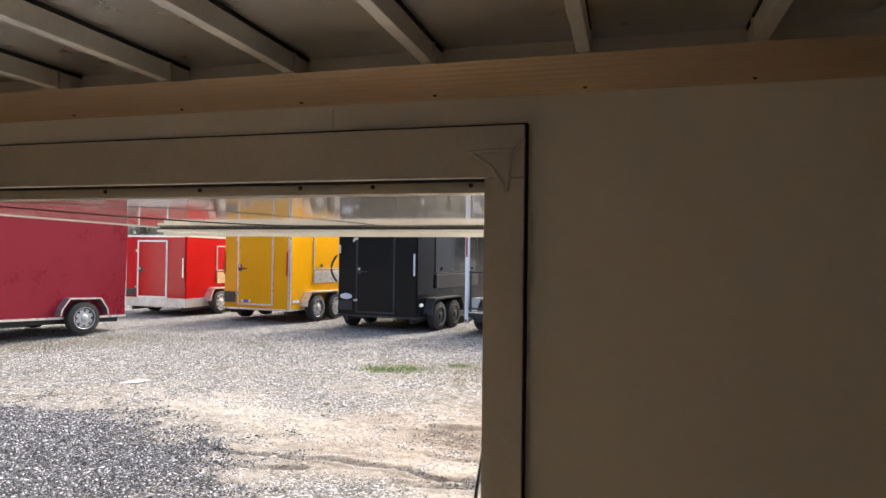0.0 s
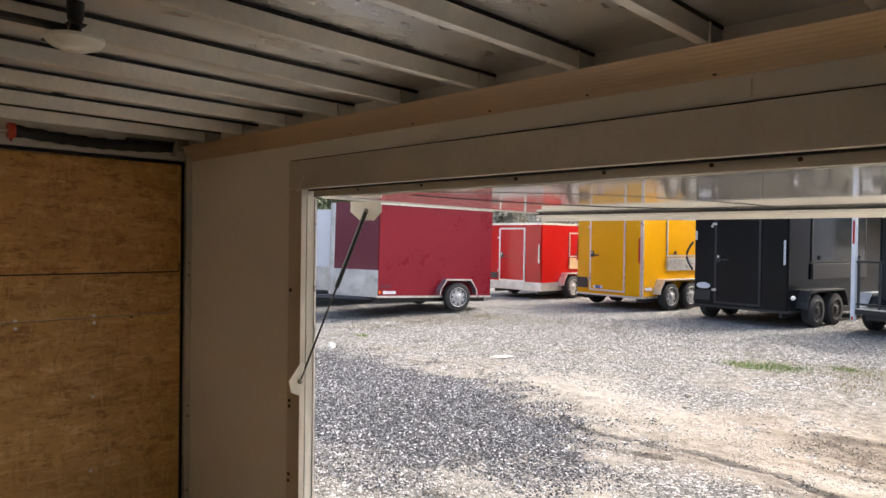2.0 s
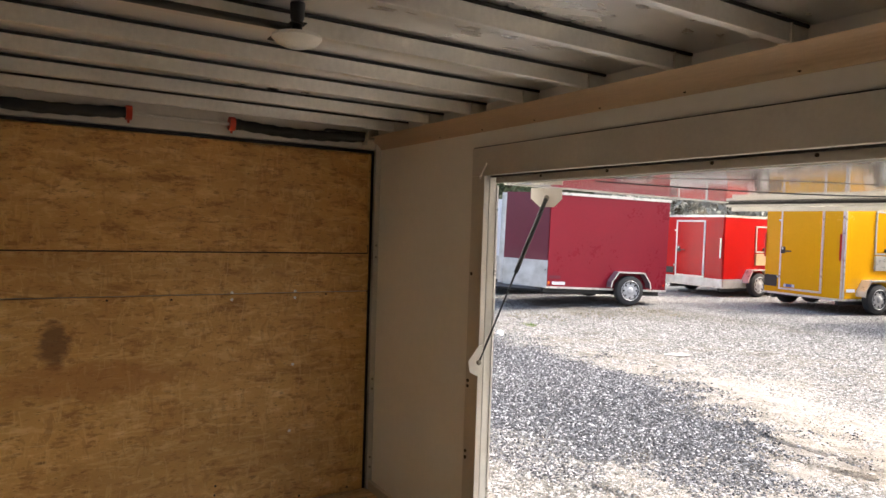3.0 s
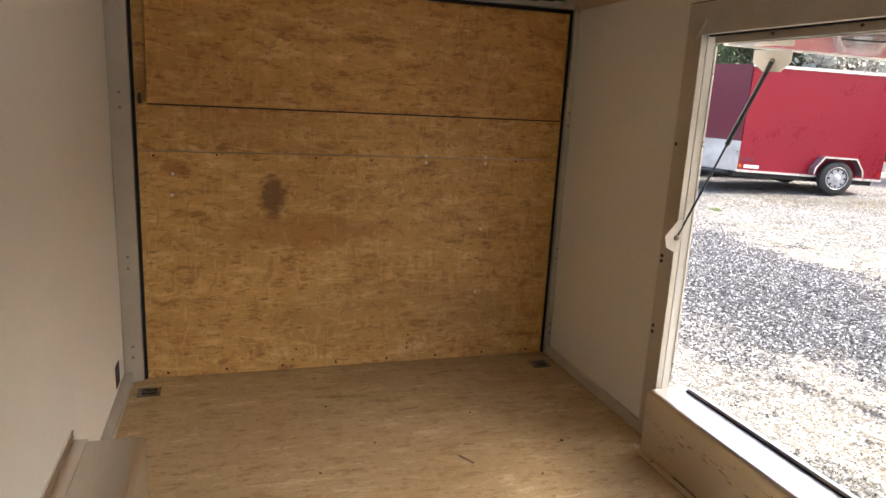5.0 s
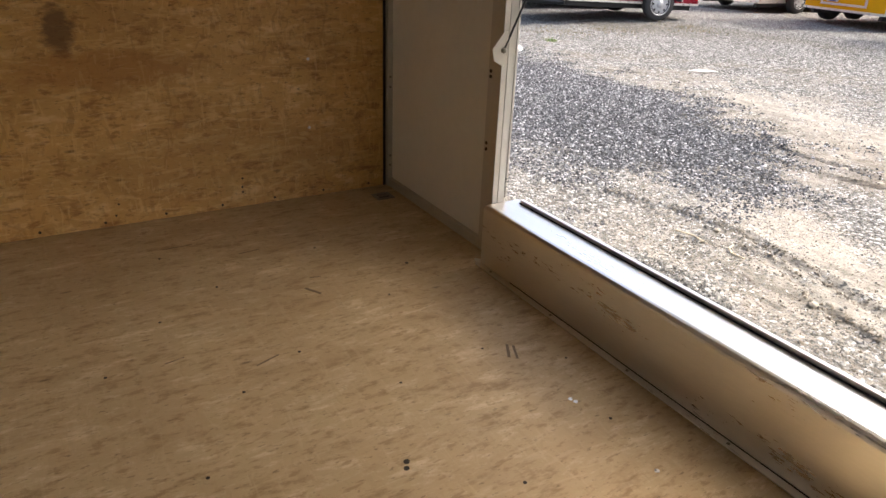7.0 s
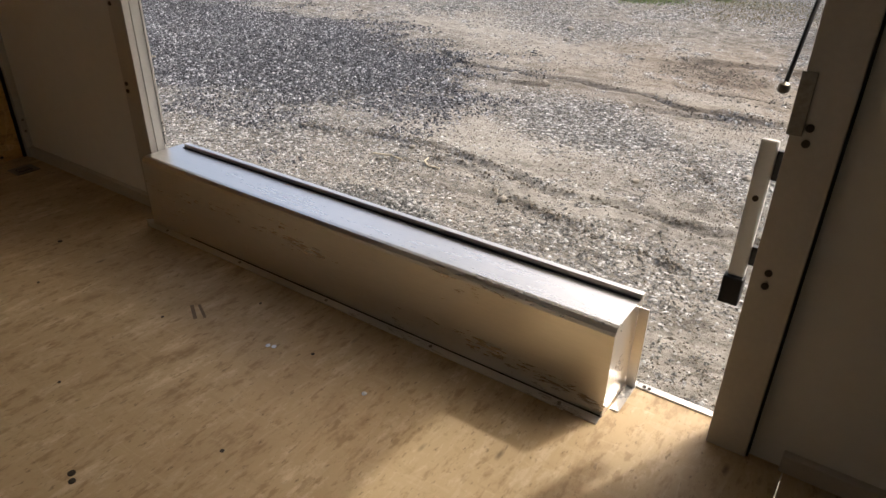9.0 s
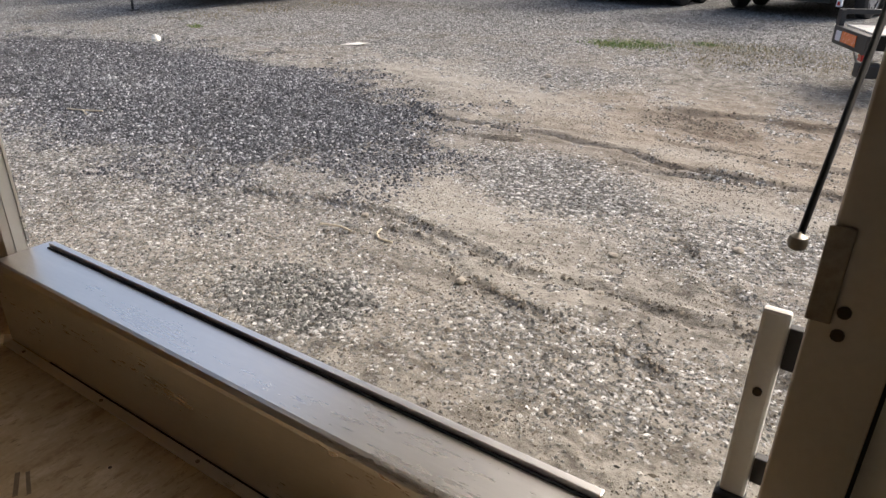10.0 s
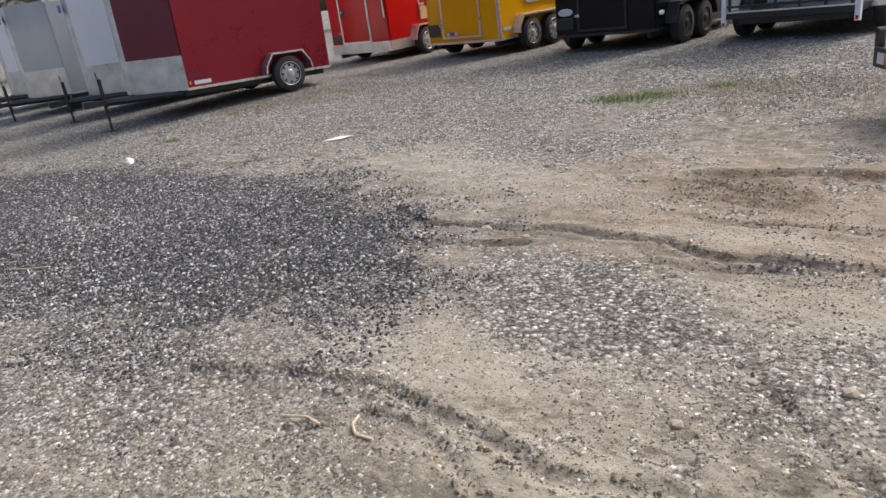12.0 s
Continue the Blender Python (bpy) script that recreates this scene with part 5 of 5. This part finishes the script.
# black trailer
W = 2.13
black = cargo_trailer(trailer_pose(-5.43, 14.65, 0.161), BLACK, "glossy black tandem-axle concession trailer", W, 4.6, 0.32, 2.35, 2, 0.85, 0.6, BLACK_STEEL, BLACK_STEEL)
rear_door(black, -0.55, 0.5, 0.4, 2.45, BLACK, BLACK_STEEL, -0.45)
tail_light(black, 1.0, 1.55, 0.5, BADGE)
tail_light(black, -1.0, 1.9, 0.2, BADGE)
part("licence_plate", a_box(-1.02, -0.64, -0.03, -0.013, 0.46, 0.68, bevel=0.004), BLACK_STEEL, black)
part("badge", lathe(bmesh.new(), [(0.0, 0.0), (0.17, 0.0), (0.16, 0.006), (0.0, 0.008)], 24, pose(-0.82, -0.014, 0.78, 90, 0, 0) @ Matrix.Diagonal((1, 0.42, 1, 1))), BADGE, black, "pale oval badge")
part("badge", lathe(bmesh.new(), [(0.0, 0.0), (0.11, 0.0), (0.1, 0.006), (0.0, 0.008)], 20, pose(W / 2 + 0.0125, 0.2, 0.62, 0, 90, 0) @ Matrix.Diagonal((0.4, 1, 1, 1))), BADGE, black, "pale oval badge")
part("vent", lathe(bmesh.new(), [(0.0, 0.0), (0.03, 0.0), (0.025, 0.02), (0.0, 0.02)], 14, pose(-0.62, -0.013, 2.1, 90, 0, 0)), ALU_TRIM, black)
side_hatch(black, W, 0.95, 3.6, 1.35, 2.4, DARK_GLASS, BLACK_STEEL, True, BLACK_STEEL)
bm = tube(bmesh.new(), [Vector((-W / 2 - 0.03 - 0.16 * math.sin(k * math.pi / 7), -0.01, 1.75 - 0.09 * k)) for k in range(8)], 0.025, 8)
part("hose", bm, RUBBER, black, "hanging black hose", True)

# white trailer with an open porch at its rear
W = 2.14
porch = thing("porch_trailer", trailer_pose(-2.27, 14.5, 0.272), "white concession trailer with a railed open porch", "trailer", "cargo trailers")
part("deck", a_box(-W / 2, W / 2, 0.0, 1.6, 0.38, 0.5, bevel=0.006), BLACK_STEEL, porch, "black steel porch deck")
part("deck_edge", a_box(-W / 2, W / 2, -0.012, -0.0005, 0.48, 0.505), ALU_TRIM, porch)
part("body", a_box(-W / 2, W / 2, 1.6, 5.2, 0.36, 2.75, bevel=0.02), WHITE, porch)
part("roof", a_box(-W / 2 - 0.01, W / 2 + 0.01, -0.01, 5.21, 2.752, 2.83, bevel=0.01), WHITE, porch)
for x in (-W / 2 - 0.03, W / 2 - 0.05):
    part("porch_post", a_box(x, x + 0.08, -0.02, 0.06, 0.25, 2.75, bevel=0.006), WHITE, porch)
    part("tail_light", a_box(x + 0.02, x + 0.06, -0.03, -0.0205, 0.27, 0.33), LIGHT_RED, porch)
    part("reflector", a_box(x + 0.02, x + 0.06, -0.024, -0.0205, 1.75, 2.2), LIGHT_RED, porch)
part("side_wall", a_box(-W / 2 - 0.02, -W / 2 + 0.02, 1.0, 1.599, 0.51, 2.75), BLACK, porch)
part("porch_door", a_box(-0.75, -0.02, 1.58, 1.599, 0.55, 2.5, bevel=0.004), WHITE, porch)
part("porch_door", a_box(0.0, 0.75, 1.58, 1.599, 0.55, 2.5, bevel=0.004), WHITE, porch)
part("handle", a_box(0.04, 0.12, 1.54, 1.5795, 1.4, 1.52, bevel=0.006), BLACK_STEEL, porch)
rail = part("railing", box(box(bmesh.new(), -W / 2 + 0.06, W / 2 - 0.06, 0.0, 0.04, 1.38, 1.42), -W / 2 + 0.06, W / 2 - 0.06, 0.0, 0.04, 0.56, 0.6), BLACK_STEEL, porch)
for k in range(6):
    x = -W / 2 + 0.08 + k * (W - 0.2) / 5
    part("baluster", a_box(x, x + 0.04, 0.002, 0.038, 0.505, 1.4), BLACK_STEEL, rail)
for sg in (1, -1):
    for y in (0.63 + 0.75, 1.49 + 0.75):
        make_wheel(porch, sg * (W / 2 + 0.08), y - 0.4, sg, 0.345, RIM)
    fender(porch, *(sorted((sg * (W / 2 + 0.002), sg * (W / 2 + 0.22)))), 0.5, 2.3, 0.345, 0.37, ALU_TRIM)
part("chassis", a_box(-W / 2 + 0.2, W / 2 - 0.2, 0.1, 5.0, 0.28, 0.379), BLACK_STEEL, porch)

# pale trailers parked beyond the maroon one
for x, y, h, skin, lab, length in ((-14.05, 13.75, 3.483, WHITE, "white cargo trailer with a bright nose guard", 3.2), (-16.6, 14.8, 3.50, SILVER, "silver-grey cargo trailer with a bright nose guard", 4.2), (-19.2, 15.4, 3.50, WHITE, "white cargo trailer parked in the row", 4.0)):
    c = cargo_trailer(trailer_pose(x, y, h, 0.335), skin, lab, 1.83, length, 0.36, 2.13, 1, 0.95, 0.75, ALU_TRIM, RIM, skin, 0.12)
    part("badge", a_box(-0.16, 0.16, length + 0.885, length + 0.9, 2.1, 2.25), BADGE_BLUE, c)
side_trailer = cargo_trailer(trailer_pose(-21.4, 6.2, 1.35, 0.04), SILVER, "silver cargo trailer with a long black tongue", 1.83, 3.0, 0.4, 2.0, 1, 0.95, 0.6, ALU_TRIM, RIM, SILVER)

# dark flatbed whose tongue reaches into the yard
util = thing("flatbed_trailer", pose(0.12, 8.85, 0.19, 0, 0, 24.6), "black steel flatbed trailer with orange sign on its tongue", "trailer")
part("tongue_side", prism(bmesh.new(), [(-0.58, 0.0), (-0.5, -0.02), (0.95, -1.1), (0.95, -0.98)], 0.15, pose(0, 0.55, 0.42)), BLACK_STEEL, util)
part("tongue_side", prism(bmesh.new(), [(-0.58, 0.08), (-0.5, 0.1), (0.95, 1.1), (0.95, 0.98)], 0.15, pose(0, 0.55, 0.42)), BLACK_STEEL, util)
part("headboard", a_box(-0.6, -0.5, 0.05, 0.95, 0.42, 0.6, bevel=0.006), BLACK_STEEL, util)
part("top_rail", box(box(bmesh.new(), -0.58, 2.6, 0.95, 1.0, 0.72, 0.77), -0.58, -0.53, 0.9, 1.0, 0.6, 0.76), BLACK_STEEL, util)
part("deck", a_box(0.3, 3.6, -0.3, 1.7, 0.5, 0.6, bevel=0.006), BLACK_STEEL, util)
part("sign", a_box(-0.606, -0.6005, 0.3, 0.7, 0.46, 0.57), LIGHT_AMBER, util, "orange sign plate")
part("sign", a_box(-0.606, -0.6005, 0.72, 0.86, 0.46, 0.56), BADGE, util)
part("tail_light", a_box(-0.61, -0.53, 0.05, 0.14, 0.36, 0.42, bevel=0.006), LIGHT_RED, util)
part("coupler", a_box(-0.62, -0.4, 0.0, 0.16, 0.2, 0.34, bevel=0.02), BLACK_STEEL, util)
part("top_plate", prism(bmesh.new(), [(-0.5, 0.1), (0.2, 0.15), (0.2, 0.9), (-0.5, 0.9)], 0.012, pose(0, 0, 0.602)), ALU_TRIM, util, "bright worn top plate")
part("jack", rod(rod(bmesh.new(), (-0.3, -0.42, 0.02), (-0.3, -0.42, 0.6), 0.035, 12), (-0.3, -0.42, -0.02), (-0.3, -0.42, 0.02), 0.1, 12), BLACK_STEEL, util)
bm = tube(bmesh.new(), [Vector((-0.3 - 0.3 * k / 8, -0.42 - 0.01 * k, 0.42 - 0.41 * math.sin(k * math.pi / 16))) for k in range(9)], 0.01, 8)
part("cable", bm, RUBBER, util, "hanging black cable with plug", True)
bm = bmesh.new()
for k in range(9):
    rod(bm, (-0.6 + 0.008 * k, 0.3 - 0.02 * k, 0.42 - 0.03 * k), (-0.592 + 0.008 * k, 0.28 - 0.02 * k, 0.394 - 0.03 * k), 0.009, 6)
part("chain", bm, SCREW, util, "rusty safety chain")
make_wheel(util, 2.2, -0.4, 1, 0.36, BLACK_STEEL)


# ---- trees beyond the yard ----
def tree(m, high, crown_mat, seed, label):
    r = random.Random(seed)
    t = thing("tree", m, label, "tree", "trees beyond the yard")
    bm = bmesh.new()
    rod(bm, (0, 0, -0.2), (0.1, 0.1, high * 0.45), 0.2, 10, 0.13)
    tips = []
    for k in range(11):
        a, z0 = r.uniform(0, 6.283), high * r.uniform(0.2, 0.5)
        e = Vector((math.cos(a) * high * r.uniform(0.15, 0.36), math.sin(a) * high * r.uniform(0.15, 0.36), high * r.uniform(0.55, 1.0)))
        rod(bm, (0.05, 0.05, z0), e, 0.08, 7, 0.02)
        tips.append(e)
        for j in range(3):
            e2 = e * 0.75 + Vector((r.uniform(-1, 1), r.uniform(-1, 1), r.uniform(-0.3, 1))) * high * 0.13
            rod(bm, e * 0.7, e2, 0.035, 5, 0.01)
            tips.append(e2)
    part("trunk", bm, BARK, t)
    vs, fs = [], []
    for e in tips:
        for j in range(75):
            c = e + Vector((r.gauss(0, 1), r.gauss(0, 1), r.gauss(0, 0.8))) * high * 0.065
            s = r.uniform(0.08, 0.22)
            d1, d2 = Vector((r.uniform(-1, 1), r.uniform(-1, 1), r.uniform(-1, 1))) * s, Vector((r.uniform(-1, 1), r.uniform(-1, 1), r.uniform(-1, 1))) * s
            i = len(vs)
            vs += [tuple(c + d1), tuple(c + d2), tuple(c - d1), tuple(c - d2)]
            fs.append((i, i + 1, i + 2, i + 3))
    me_ = bpy.data.meshes.new("crown")
    me_.from_pydata(vs, [], fs)
    me_.materials.append(crown_mat)
    ob = new("crown", me_)
    ob.parent = t
    return t


src = [tree(pose(-60, 60, 0), 7.5, BLOSSOM, 1, "pale budding tree beyond the trailers"), tree(pose(-56, 66, 0), 8.0, LEAF, 2, "dark green tree beyond the trailers"), tree(pose(-50, 70, 0), 6.5, BLOSSOM, 3, "pale budding tree beyond the trailers")]
tr = random.Random(9)
for k in range(44):
    a = radians(-100 + 150 * k / 43 + tr.uniform(-1.5, 1.5))
    d = tr.uniform(42, 60)
    s = src[tr.choice((0, 1, 1, 2))]
    copy_thing(s, pose(d * math.sin(a) - 6, d * math.cos(a), G, 0, 0, tr.uniform(0, 360)))
